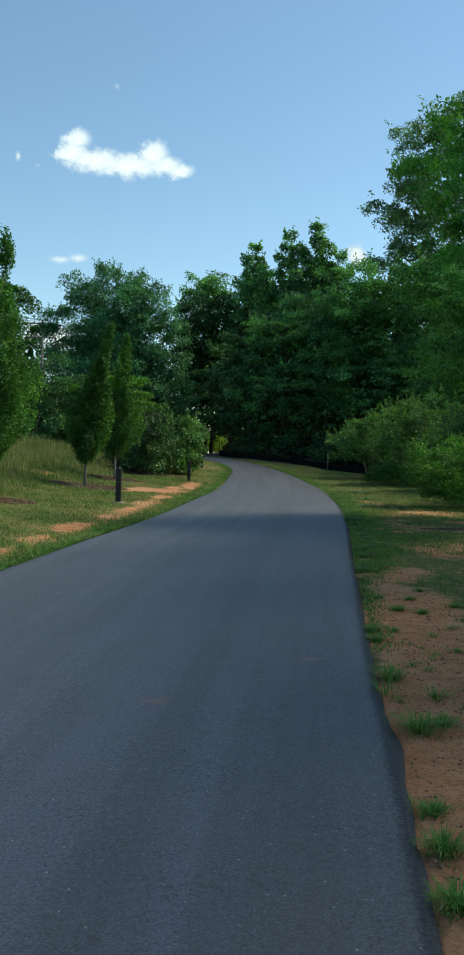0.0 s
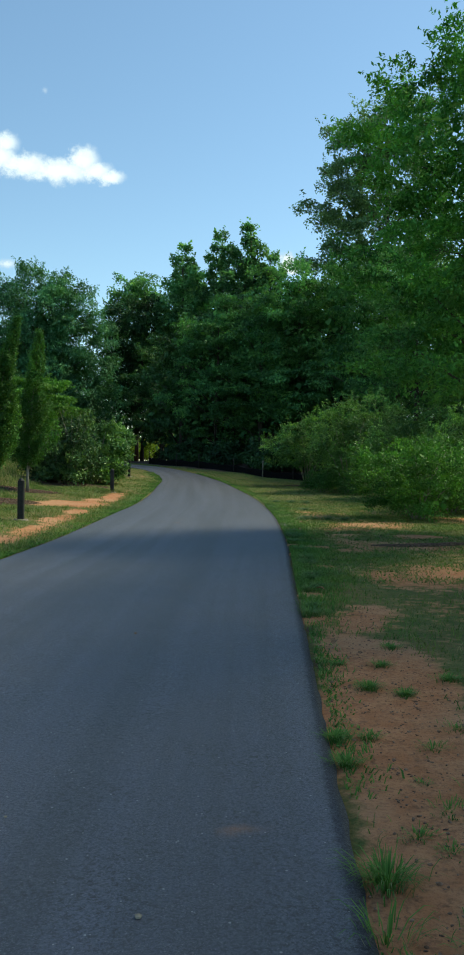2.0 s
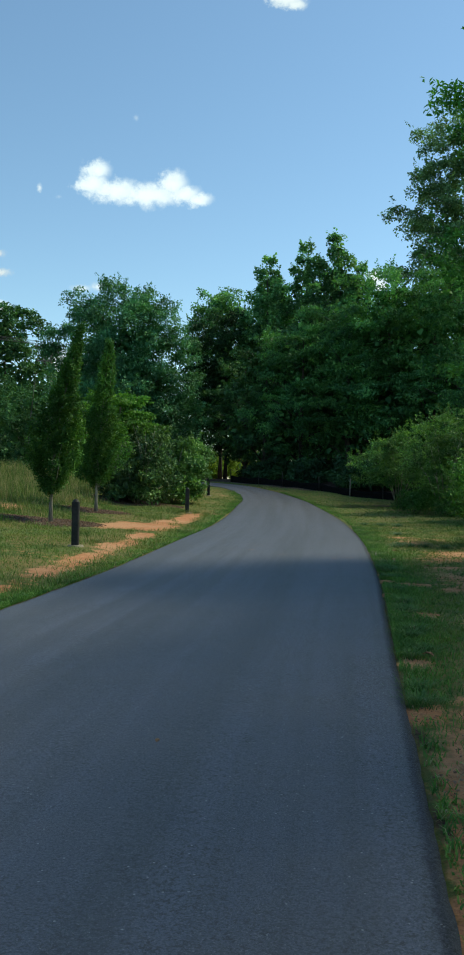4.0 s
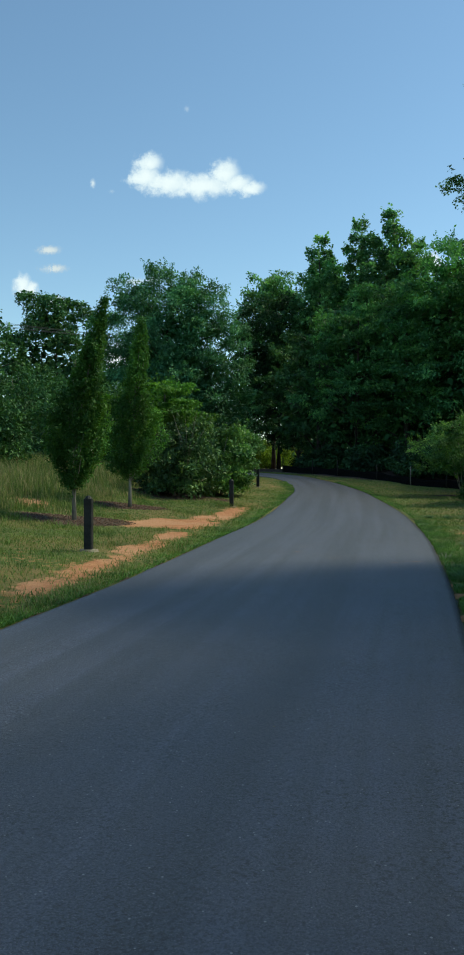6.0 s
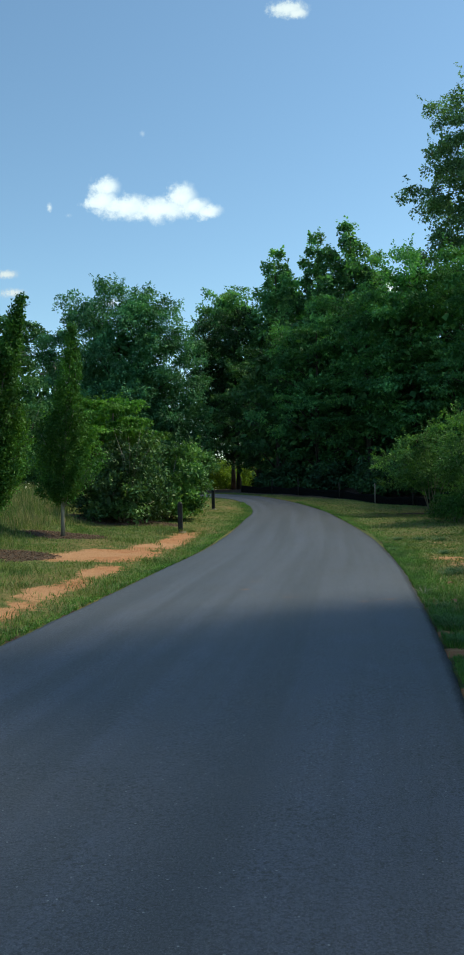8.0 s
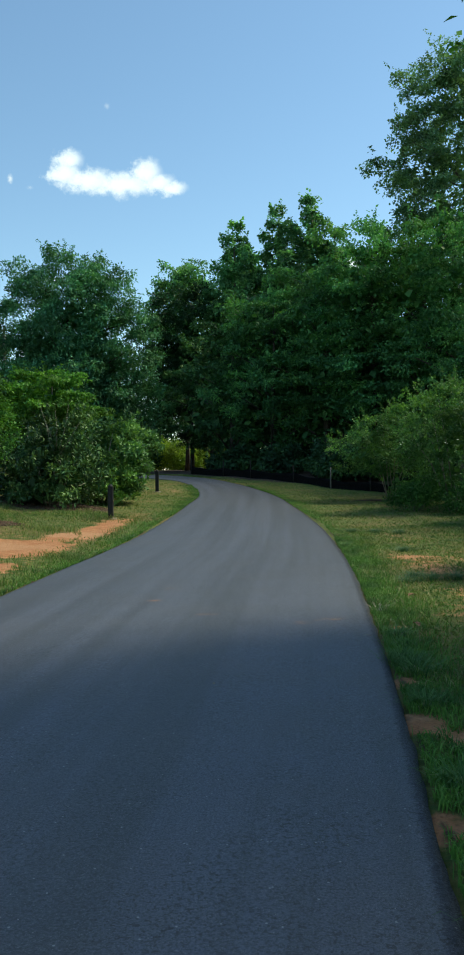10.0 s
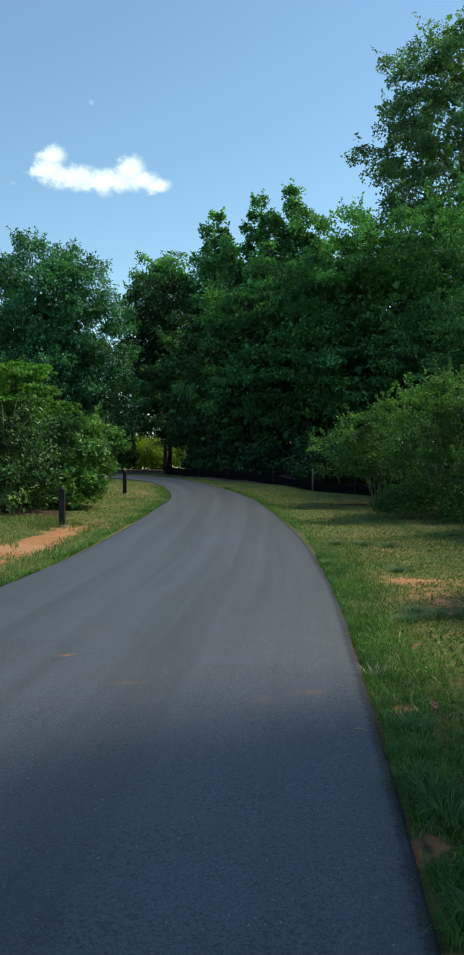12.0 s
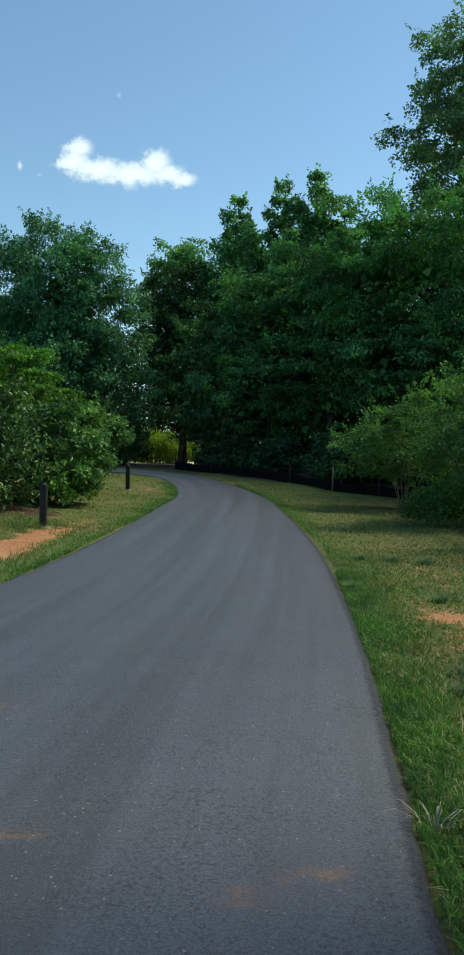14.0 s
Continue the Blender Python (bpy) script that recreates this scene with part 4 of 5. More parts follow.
# ---- small litter on the ground ----
def build_litter():
    rng = np.random.default_rng(9)

    def scatter(name, x, y, size, flat, material, label, category):
        ico = bmesh.new()
        bmesh.ops.create_icosphere(ico, subdivisions=1, radius=1.0)
        bv = np.array([v.co[:] for v in ico.verts])
        bf = np.array([[v.index for v in f.verts] for f in ico.faces])
        ico.free()
        n = len(x)
        jit = 1 + rng.normal(0, 0.22, (n, len(bv), 1))
        sc = size[:, None] * np.stack([rng.uniform(0.6, 1.6, n), rng.uniform(0.5, 1.0, n), flat * rng.uniform(0.6, 1.2, n)], 1)
        v = bv[None] * jit * sc[:, None, :]
        a = rng.uniform(0, 2 * np.pi, n)[:, None]
        vx, vy = v[..., 0] * np.cos(a) - v[..., 1] * np.sin(a), v[..., 0] * np.sin(a) + v[..., 1] * np.cos(a)
        z = ground_z(x, y) + 0.3 * size * flat + 0.035 * mulching(x, y) * (y < 45)
        v = np.stack([vx + x[:, None], vy + y[:, None], v[..., 2] + z[:, None]], 2).reshape(-1, 3)
        t = (bf[None] + (np.arange(n) * len(bv))[:, None, None]).reshape(-1, 3)
        tagged(link(name, tri_mesh(name, v, t, material)), label, category, kind="stuff")

    xs, ys = [], []
    for cx, cy, rx, ry in BEDS[:5]:
        r, a = np.sqrt(rng.uniform(0, 1, 900)), rng.uniform(0, 2 * np.pi, 900)
        xs.append(cx + rx * r * np.cos(a)), ys.append(cy + ry * r * np.sin(a))
    x, y = np.concatenate(xs), np.concatenate(ys)
    scatter("mulch_chips", x, y, rng.uniform(0.012, 0.035, len(x)), 0.45, M_CHIP, "brown bark mulch chips round young trees", "mulch")
    x, y = sow(rng, 0.8, 4.0, 2, 12, 12000)
    off, side = beside(x, y)
    keep = (off > 0.02) & (bareness(x, y) > 0.55)
    x, y = x[keep], y[keep]
    scatter("clay_crumbs", x, y, 0.002 + 0.010 * rng.uniform(0, 1, len(x)) ** 4, 0.7, M_STONE, "small pebbles and clods on bare red clay", "gravel")
    x, y = sow(rng, 0.8, 3.6, 2, 11, 9000)
    off, side = beside(x, y)
    keep = (off > 0.02) & (bareness(x, y) > 0.5) & (wobble(x, y, 3.7, 1.9) > -0.1)
    x, y = x[keep], y[keep]
    scatter("dark_litter", x, y, 0.002 + 0.009 * rng.uniform(0, 1, len(x)) ** 3, 0.35, M_CHIP, "dark bark crumbs strewn on bare red clay", "litter")
    for x, y, turn, length in ((1.04, 4.6, 160, 0.10), (1.04, 4.72, 120, 0.11), (2.78, 20.2, 165, 0.09)):
        w = 0.0022
        pts = [Vector((length * s, 0.02 * math.sin(4 * s), 0.012 + 0.015 * math.sin(3 * s))) for s in (0, 0.35, 0.7, 1)]
        ob = new("dry_blade", to_mesh("dry_blade", *tube(pts, [w * 0.6, w, w * 0.7, 0.002], 5), M_STRAW))
        ob.matrix_world = pose(x, y, float(lie(x, y)[0]), 0, 0, turn)
        tagged(ob, "dry pale grass blade fallen on the asphalt edge", "grass blade", "dry blades on the path")


def build_fallen_leaves():
    rng = np.random.default_rng(15)
    for x, y, turn in ((3.55, 22.3, 20), (3.3, 20.6, 110), (3.75, 19.6, 200), (1.7, 9.3, 60), (2.2, 12.2, 150)):
        v, f = [], []
        for k in range(7):
            s = k / 6
            w = 0.035 * math.sin(math.pi * min(0.98, s + 0.04)) * (1 + 0.25 * math.sin(9 * s))
            z = 0.015 + 0.02 * math.sin(2.6 * s)
            v += [(0.11 * s, -w, z + 0.5 * w), (0.11 * s, 0, z), (0.11 * s, w, z + 0.6 * w)]
        for k in range(6):
            for j in (0, 1):
                c = 3 * k + j
                f.append((c, c + 1, c + 4, c + 3))
        ob = new("fallen_leaf", to_mesh("fallen_leaf", v, f, M_DRYLEAF))
        ob.matrix_world = pose(x, y, at_ground(x, y) + 0.03, 0, 0, turn)
        tagged(ob, "curled brown fallen leaf lying in the grass", "leaf", "fallen leaves")
    dry = copy_thing(ob, pose(0.05, 9.72, float(lie(0.05, 9.72)[0]) - 0.003, 0, 0, 75) @ Matrix.Diagonal((0.45, 0.45, 0.3, 1)))
    tagged(dry, "small dry leaf lying on the asphalt", "leaf", "fallen leaves")
    for x, y, size in ((0.23, 5.33, 0.014), (-0.35, 6.1, 0.008), (0.5, 4.1, 0.007), (1.35, 18.6, 0.009), (0.6, 12.4, 0.008), (1.9, 20.3, 0.008)):
        bm = bmesh.new()
        bmesh.ops.create_icosphere(bm, subdivisions=1, radius=size)
        for v in bm.verts:
            v.co *= 1 + 0.25 * math.sin(9 * v.co.x / size + 5 * v.co.y / size)
            v.co.z *= 0.6
        me = bpy.data.meshes.new("pebble")
        bm.to_mesh(me)
        bm.free()
        me.materials.append(M_FOOT)
        stone = new("pebble", me)
        stone.location = (x, y, float(lie(x, y)[0]) + size * 0.35)
        tagged(stone, "small pale pebble lying on the asphalt", "pebble", "pebbles on the path")


# ---- bollards, stakes, utility pole ----
def bollard(x, y, height=0.9, width=0.142):
    ob = thing("bollard", x, y)
    ob.location.z -= 0.03
    bm = bmesh.new()
    bmesh.ops.create_cube(bm, size=1.0)
    bmesh.ops.scale(bm, vec=(width, width, height + 0.1), verts=bm.verts)
    bmesh.ops.translate(bm, vec=(0, 0, (height - 0.1) / 2 - 0.03), verts=bm.verts)
    bmesh.ops.bevel(bm, geom=[e for e in bm.edges if abs(e.verts[0].co.z - e.verts[1].co.z) > 0.1], offset=0.03, segments=2, profile=0.5, affect="EDGES")
    part("post", bm, M_POST, ob)
    bm = bmesh.new()
    bmesh.ops.create_cone(bm, cap_ends=True, segments=8, radius1=width * 0.53, radius2=width * 0.27, depth=0.07)
    bmesh.ops.rotate(bm, verts=bm.verts, matrix=Matrix.Rotation(radians(22.5), 3, "Z"))
    bmesh.ops.translate(bm, vec=(0, 0, height - 0.01), verts=bm.verts)
    bmesh.ops.bevel(bm, geom=list(bm.edges), offset=0.012, segments=2, affect="EDGES")
    part("cap", bm, M_POST, ob, "rounded dark cap")
    bm = bmesh.new()
    bmesh.ops.create_cone(bm, cap_ends=True, segments=14, radius1=width * 1.25, radius2=width * 0.95, depth=0.11)
    for v in bm.verts:
        v.co.x *= 1 + 0.14 * math.sin(5 * v.co.y * 10)
    bmesh.ops.translate(bm, vec=(0, 0, 0.008), verts=bm.verts)
    part("footing", bm, M_FOOT, ob, "pale rough concrete footing")
    return ob


def silt_fence(line, height=0.44):
    """Black fabric hung low between slim stakes."""
    ob = thing("silt_fence", *line[2])
    o = ob.location
    rng = random.Random(3)
    for i, (x, y) in enumerate(line):
        z = at_ground(x, y)
        p = Vector((x, y, z)) - o
        tall = 0.95 if i == 2 else 0.85 + rng.uniform(-0.05, 0.08)
        pts = [p + Vector((0, 0, -0.15)), p + Vector((0.004, 0, tall * 0.5)), p + Vector((rng.uniform(-0.02, 0.02), 0.006, tall))]
        link("stake", to_mesh("stake", *tube(pts, [0.033, 0.031, 0.028], 8), M_STAKE if i == 2 else M_STAKE_SHADE_TINT), ob, "slim weathered wooden stake", True)
        if i + 1 == len(line):
            break
        bx, by = line[i + 1]
        n, m = 14, 4
        verts, faces = [], []
        for side in (0.0, 0.012):
            for k in range(n + 1):
                s = k / n
                qx, qy = x + (bx - x) * s, y + (by - y) * s
                qz = at_ground(qx, qy)
                for j in range(m + 1):
                    f = j / m
                    top = height - 0.10 * math.sin(math.pi * s) - 0.02 * math.sin(9 * s + i)
                    belly = 0.05 * math.sin(math.pi * s) * math.sin(2.5 * f) + 0.012 * math.sin(13 * s + 3 * f + i)
                    verts.append(Vector((qx + 0.02 + belly, qy + 0.035 + belly + side, qz - 0.06 + f * (top + 0.06))) - o)
        w = (n + 1) * (m + 1)
        for k in range(n):
            for j in range(m):
                c = k * (m + 1) + j
                faces.append((c, c + m + 1, c + m + 2, c + 1))
                faces.append((w + c, w + c + 1, w + c + m + 2, w + c + m + 1))
        for k in range(n):
            c = k * (m + 1) + m
            faces.append((c, c + m + 1, w + c + m + 1, w + c))
        link("panel", to_mesh("panel", verts, faces, M_FABRIC), ob, smooth=True)
    return tagged(ob, "low black fabric silt fence on slim wooden stakes", "fence")


def utility_pole(x, y, top):
    ob = thing("utility_pole", x, y)
    h = top - ob.location.z
    link("shaft", to_mesh("shaft", *tube([(0, 0, -0.3), (0, 0, h * 0.5), (0, 0, h)], [0.22, 0.19, 0.14], 12), M_POLE), ob, smooth=True)
    for z, half in ((h - 0.5, 2.1), (h - 2.4, 1.9)):
        bm = bmesh.new()
        bmesh.ops.create_cube(bm, size=1.0)
        bmesh.ops.scale(bm, vec=(half * 2, 0.14, 0.18), verts=bm.verts)
        bmesh.ops.translate(bm, vec=(0, -0.2, z), verts=bm.verts)
        bmesh.ops.bevel(bm, geom=list(bm.edges), offset=0.015, affect="EDGES")
        arm = part("crossarm", bm, M_POLE, ob)
        for k in (-0.95, -0.5, 0.5, 0.95):
            bm = bmesh.new()
            bmesh.ops.create_cone(bm, cap_ends=True, segments=8, radius1=0.09, radius2=0.05, depth=0.3)
            bmesh.ops.translate(bm, vec=(half * k, -0.2, z + 0.24), verts=bm.verts)
            part("insulator", bm, M_FOOT, arm, "pale ceramic insulator")
        for k in (-1, 1):
            link("brace", to_mesh("brace", *tube([(k * half * 0.55, -0.2, z - 0.05), (0, -0.2, z - 0.95)], [0.035, 0.035], 6), M_POLE), ob)
    return tagged(ob, "weathered wooden utility pole with two crossarms", "utility pole")


def power_line(a, b, sag):
    pts = [Vector(a).lerp(Vector(b), s) - Vector((0, 0, 4 * sag * s * (1 - s))) for s in np.linspace(0, 1, 15)]
    ob = new("power_line", to_mesh("power_line", *tube(pts, [0.025] * 15, 5), M_WIRE))
    return tagged(ob, "thin dark power line sagging between poles", "power line", "power lines")


# ---- clouds ----
def cloud(x, z, wide, high, puffs, power, seed, y=1500.0, soft=0.55, fray=0.48, thin=1.0):
    """A far cumulus on the sky: a drifting sheet whose white shows where its puffs (u, v, ru, rv) are, with frayed edges."""
    n = Nodes("cloud")
    n.m.node_tree.nodes.remove(n.b)
    pos = n.coords()
    sep = n.add("SeparateXYZ")
    wob = n.add("TexNoise")
    n.to(n.mapping(pos, (wide / high, 1, 1), (seed * 3.1, 0, seed)), wob.inputs["Vector"])
    wob.inputs["Scale"].default_value, wob.inputs["Detail"].default_value, wob.inputs["Roughness"].default_value = 2.6, 9.0, 0.66
    shift = n.add("VectorMath")
    shift.operation = "MULTIPLY_ADD"
    n.to(wob.outputs["Color"], shift.inputs[0])
    shift.inputs[1].default_value = (fray * 0.6, 0, fray)
    sub = n.add("VectorMath")
    n.to(pos, sub.inputs[0])
    sub.inputs[1].default_value = (-fray * 0.3, 0, -fray * 0.5)
    n.to(sub.outputs[0], shift.inputs[2])
    n.to(shift.outputs[0], sep.inputs[0])
    field = None
    for u, v, ru, rv in puffs:
        a = n.math("DIVIDE", n.math("SUBTRACT", sep.outputs[0], u), ru)
        b = n.math("DIVIDE", n.math("SUBTRACT", sep.outputs[2], v), rv)
        d = n.math("SUBTRACT", 1.0, n.math("SQRT", n.math("ADD", n.math("MULTIPLY", a, a), n.math("MULTIPLY", b, b))))
        field = d if field is None else n.math("SMOOTH_MAX", field, d, 0.15)
    f = n.math("ADD", field, n.math("MULTIPLY", n.math("SUBTRACT", wob.outputs[0], 0.5), 1.1))
    alpha = n.ramp(f, -0.1, soft, 0.0, thin)
    tone = n.mix(n.ramp(f, 0.1, 0.9), (0.70, 0.79, 0.95), (0.95, 0.98, 1.06))
    em = n.add("Emission")
    n.to(tone, em.inputs[0])
    em.inputs[1].default_value = power
    tr = n.add("BsdfTransparent")
    ms = n.add("MixShader")
    n.to(alpha, ms.inputs[0])
    n.to(tr.outputs[0], ms.inputs[1])
    n.to(em.outputs[0], ms.inputs[2])
    n.to(ms.outputs[0], n.out.inputs[0])
    bm = bmesh.new()
    bmesh.ops.create_grid(bm, x_segments=1, y_segments=1, size=1.5)
    bmesh.ops.rotate(bm, verts=bm.verts, matrix=Matrix.Rotation(radians(90), 3, "X"))
    me = bpy.data.meshes.new("cloud")
    bm.to_mesh(me)
    bm.free()
    me.materials.append(n.m)
    ob = new("cloud", me)
    ob.location, ob.scale = (x, y, z), (wide / 2, 1, high / 2)
    ob.visible_shadow = False
    return tagged(ob, "small white cumulus cloud in a blue sky", "cloud", "clouds", kind="backdrop")


build_ground()
build_road()

CLOUD = 1.12
cloud(-217, 540, 244, 104, [(-0.74, 0.1, 0.30, 0.5), (-0.68, 0.6, 0.26, 0.4), (-0.38, -0.15, 0.48, 0.5), (0.12, -0.28, 0.62, 0.52), (0.48, 0.1, 0.28, 0.6), (0.66, -0.25, 0.3, 0.4), (0.86, -0.42, 0.28, 0.3)], CLOUD, 1.0)
cloud(-312, 353, 84, 34, [(-0.3, -0.1, 0.6, 0.5), (0.5, 0.1, 0.5, 0.6)], CLOUD * 0.95, 2.0, soft=0.9, thin=0.7)
cloud(-405, 537, 18, 26, [(0, 0, 0.7, 0.8)], CLOUD * 0.95, 3.0, soft=0.9, thin=0.7)
cloud(-369, 521, 20, 16, [(0, 0, 0.8, 0.6)], CLOUD * 0.95, 4.0, soft=1.2, thin=0.35)
cloud(-227, 668, 22, 24, [(0, 0, 0.6, 0.7)], CLOUD * 0.95, 5.0, soft=1.2, thin=0.3)
cloud(218, 374, 60, 60, [(0, 0, 0.7, 0.7), (0.3, -0.4, 0.6, 0.5)], CLOUD * 0.9, 6.0)
cloud(48, 886, 104, 54, [(0, 0, 0.8, 0.7), (0.3, -0.3, 0.5, 0.5)], CLOUD * 0.9, 7.0)
cloud(-482, 380, 84, 34, [(0, 0, 0.8, 0.6)], CLOUD * 0.8, 8.0, soft=0.8)
cloud(-490, 415, 70, 34, [(0, 0, 0.8, 0.6)], CLOUD * 0.8, 9.0, soft=0.8)
cloud(-535, 350, 70, 70, [(-0.2, 0, 0.6, 0.7), (0.3, -0.2, 0.5, 0.5)], CLOUD, 10.0)
cloud(-475, 314, 60, 44, [(0, 0, 0.8, 0.7)], CLOUD, 11.0)
cloud(-345, 212, 120, 90, [(-0.3, 0, 0.6, 0.7), (0.4, -0.1, 0.6, 0.6)], CLOUD, 12.0)

# ---- trees ----
# young columnar trees on the left bank
HORNBEAM = ((0.155, 0.16), (0.2, 0.5), (0.29, 0.86), (0.40, 1.0), (0.5, 0.9), (0.58, 0.64), (0.7, 0.46), (0.84, 0.29), (0.95, 0.13), (1.0, 0.04))
for x, y, top, half, lean, seed in ((-5.6, 18.8, 6.2, 1.0, 0.3, 21), (-4.72, 26.2, 5.3, 0.61, 0.75, 22), (-4.43, 30.9, 5.55, 0.74, 0.35, 23)):
    tagged(upright_tree("hornbeam_tree", x, y, top, [(h * top, r * half) for h, r in HORNBEAM], lean, 0.075, M_HORN, M_BARK_PALE, seed),
           "young upright hornbeam with dense dark-green leaves in mulch", "tree", "young hornbeams in mulch beds")

# broad-leaved shrubs behind the bollards
lobes = [(0, 0, 1.3, 1.35, 1.2, 1.2), (-0.7, 0.1, 0.8, 0.9, 0.9, 0.75), (0.5, 0, 2.2, 0.7, 0.8, 0.85), (-0.35, 0, 2.4, 0.55, 0.6, 0.6)]
magnolia = plant("magnolia_shrub", -3.95, 36.6, lobes, 0.15, M_MAGN, 31, 260, 36, 0.3, stems=(8, 0.03, 1.0), bark=M_STEM, aspect=0.5, droop=-0.2, puffs=(8, 0.5), shoots=(90, 0.5, 16, 0.6, 0.07), core=200, top=2.75)
for i in range(5):
    a = -0.4 + 0.24 * i + 0.12 * math.sin(5.0 * i)
    foot = Vector((0.3 + 0.05 * i, -0.9, 1.5 + 0.06 * (i % 3)))
    tip = foot + Vector((0.9 * a, -0.12, 1.25 + 0.35 * math.cos(2.3 * i)))
    link("twig", to_mesh("twig", *tube([foot, foot.lerp(tip, 0.5) + Vector((0.04, 0, 0.05)), tip], [0.010, 0.007, 0.003], 5), M_STEM), magnolia, "bare pale twig", True)
tagged(magnolia, "large dark glossy-leaved shrub with bare pale twigs", "shrub")
lobes = [(0, 0, 1.25, 1.2, 1.1, 1.15), (0.45, 0, 0.75, 0.8, 0.9, 0.7), (-0.5, 0, 0.7, 0.8, 0.9, 0.65), (-0.2, 0, 2.5, 0.7, 0.7, 0.8), (0.55, 0.1, 2.3, 0.5, 0.6, 0.8)]
tagged(plant("magnolia_shrub", -2.85, 39.4, lobes, 0.16, M_MAGN_PALE, 32, 260, 36, 0.3, stems=(8, 0.03, 0.9), bark=M_STEM, aspect=0.5, droop=-0.2, puffs=(8, 0.5), shoots=(100, 0.55, 16, 0.7, 0.07), core=200, top=2.7), "lighter green broad-leaved shrub beside a bollard", "shrub")
lobes = [(0, 0, 1.25, 1.0, 1.1, 1.1), (0.55, 0, 1.9, 0.7, 0.8, 0.75), (-0.4, 0, 0.8, 0.8, 0.9, 0.7)]
tagged(plant("magnolia_shrub", -3.05, 43.9, lobes, 0.16, M_MAGN_PALE, 33, 240, 36, 0.3, stems=(7, 0.03, 0.9), bark=M_STEM, aspect=0.5, droop=-0.2, puffs=(8, 0.5), shoots=(90, 0.5, 16, 0.7, 0.07), core=160, top=2.75), "rounded green shrub in turf by the path's bend", "shrub")

# layered lime-green tree and thicket on the left
lobes = [(-0.9, 0, 4.0, 2.4, 2.2, 0.4), (0.2, 0, 3.3, 2.3, 2.1, 0.4), (-1.5, 0, 2.9, 2.4, 2.2, 0.6), (-0.2, 0, 4.6, 1.6, 1.6, 0.35)]
tagged(plant("dogwood_tree", -7.0, 50.5, lobes, 0.17, M_LIME, 41, 400, 44, 0.42, trunk=(0.14, 5.0, 0, 0), bark=M_BARK, branches=14, flat=0.3, puffs=(8, 0.75), shoots=(120, 0.7, 18, 0.0, 0.08), core=200), "layered yellow-green small tree", "tree")
for x, y, w, h, seed in ((-11.5, 48, 2.6, 5.6, 42), (-15.5, 52, 3.0, 6.0, 43), (-9.6, 55, 2.6, 5.0, 44), (-12.0, 38, 1.5, 2.4, 45)):
    lobes = [(0, 0, h * 0.35, w, w * 0.9, h * 0.35), (w * 0.3, 0, h * 0.65, w * 0.6, w * 0.6, h * 0.33), (-w * 0.4, 0, h * 0.6, w * 0.5, w * 0.5, h * 0.3)]
    tagged(plant("thicket_shrub", x, y, lobes, 0.17, M_DARK, seed, 240, 40, 0.5, stems=(6, 0.04, 1.2), bark=M_BARK, droop=0.1, cap=0.4, puffs=(8, 0.8), shoots=(80, 0.7, 14, 0.6, 0.1), core=240), "tall wild green shrub in meadow grass", "shrub", "wild shrubs in the meadow")

hedge = plant("hedgerow_shrub", -14, 66, [(0, 0, 1.6, 3.2, 2.2, 1.6), (1.6, 0, 2.6, 1.8, 1.6, 1.3), (-1.8, 0, 2.3, 1.6, 1.6, 1.2)], 0.32, M_DARK, 46, 150, 26, 0.7, stems=(6, 0.04, 1.4), bark=M_BARK, cap=0.0)
tagged(hedge, "dense wild hedgerow shrub beyond the meadow", "shrub", "hedgerow beyond the meadow")
for i, (x, y) in enumerate(((-8.5, 64), (-19.5, 67), (-25, 66), (-31, 69), (-37, 70), (-43, 72), (-5.8, 66), (-22, 78), (-28, 82), (-16, 80), (-8, 84), (-49, 70), (-12, 92), (-5, 108), (2, 108), (8, 106), (14, 104), (-16, 104), (-20, 96))):
    tagged(copy_thing(hedge, pose(x, y, at_ground(x, y) - 0.05, 0, 0, 50 * i)), "dense wild hedgerow shrub beyond the meadow", "shrub", "hedgerow beyond the meadow")

# pale-green shrubs on the right
for x, y, w, h, seed in ((7.3, 24.8, 1.75, 2.65, 51), (9.2, 27.5, 1.6, 2.8, 52), (7.4, 43.4, 2.1, 3.9, 53), (8.3, 38.0, 1.9, 4.8, 54), (9.5, 33.5, 1.6, 3.6, 55), (9.9, 40.5, 1.9, 5.3, 56), (11.4, 30.5, 1.8, 4.4, 57), (13.2, 36.0, 2.0, 5.4, 58)):
    low = (0.36, 0.30) if y < 30 else (0.52, 0.25) if y > 42 else (0.40, 0.32)
    lobes = [(0, 0, h * low[0], w * 0.8, w * 0.8, h * low[1]), (w * 0.35, 0, h * 0.62, w * 0.7, w * 0.7, h * 0.3), (-w * 0.45, 0, h * 0.6, w * 0.6, w * 0.6, h * 0.26), (0, 0, h * 0.8, w * 0.5, w * 0.5, h * 0.2)]
    tagged(plant("multi_stem_shrub", x, y, lobes, 0.085 if y < 30 else 0.10, M_SHRUB if y > 30 else M_FRESH, seed, 320 if y > 30 else 360, 40, 0.3, stems=(9, 0.022, 0.9), bark=M_STEM, flat=0.55, droop=0.05, puffs=(8, 0.5), shoots=(170, 0.6, 22, 0.45, 0.055), core=260, top=h * 0.86), "pale-green shrub with several slender pale stems", "shrub", "shrubs on the turf's far side")
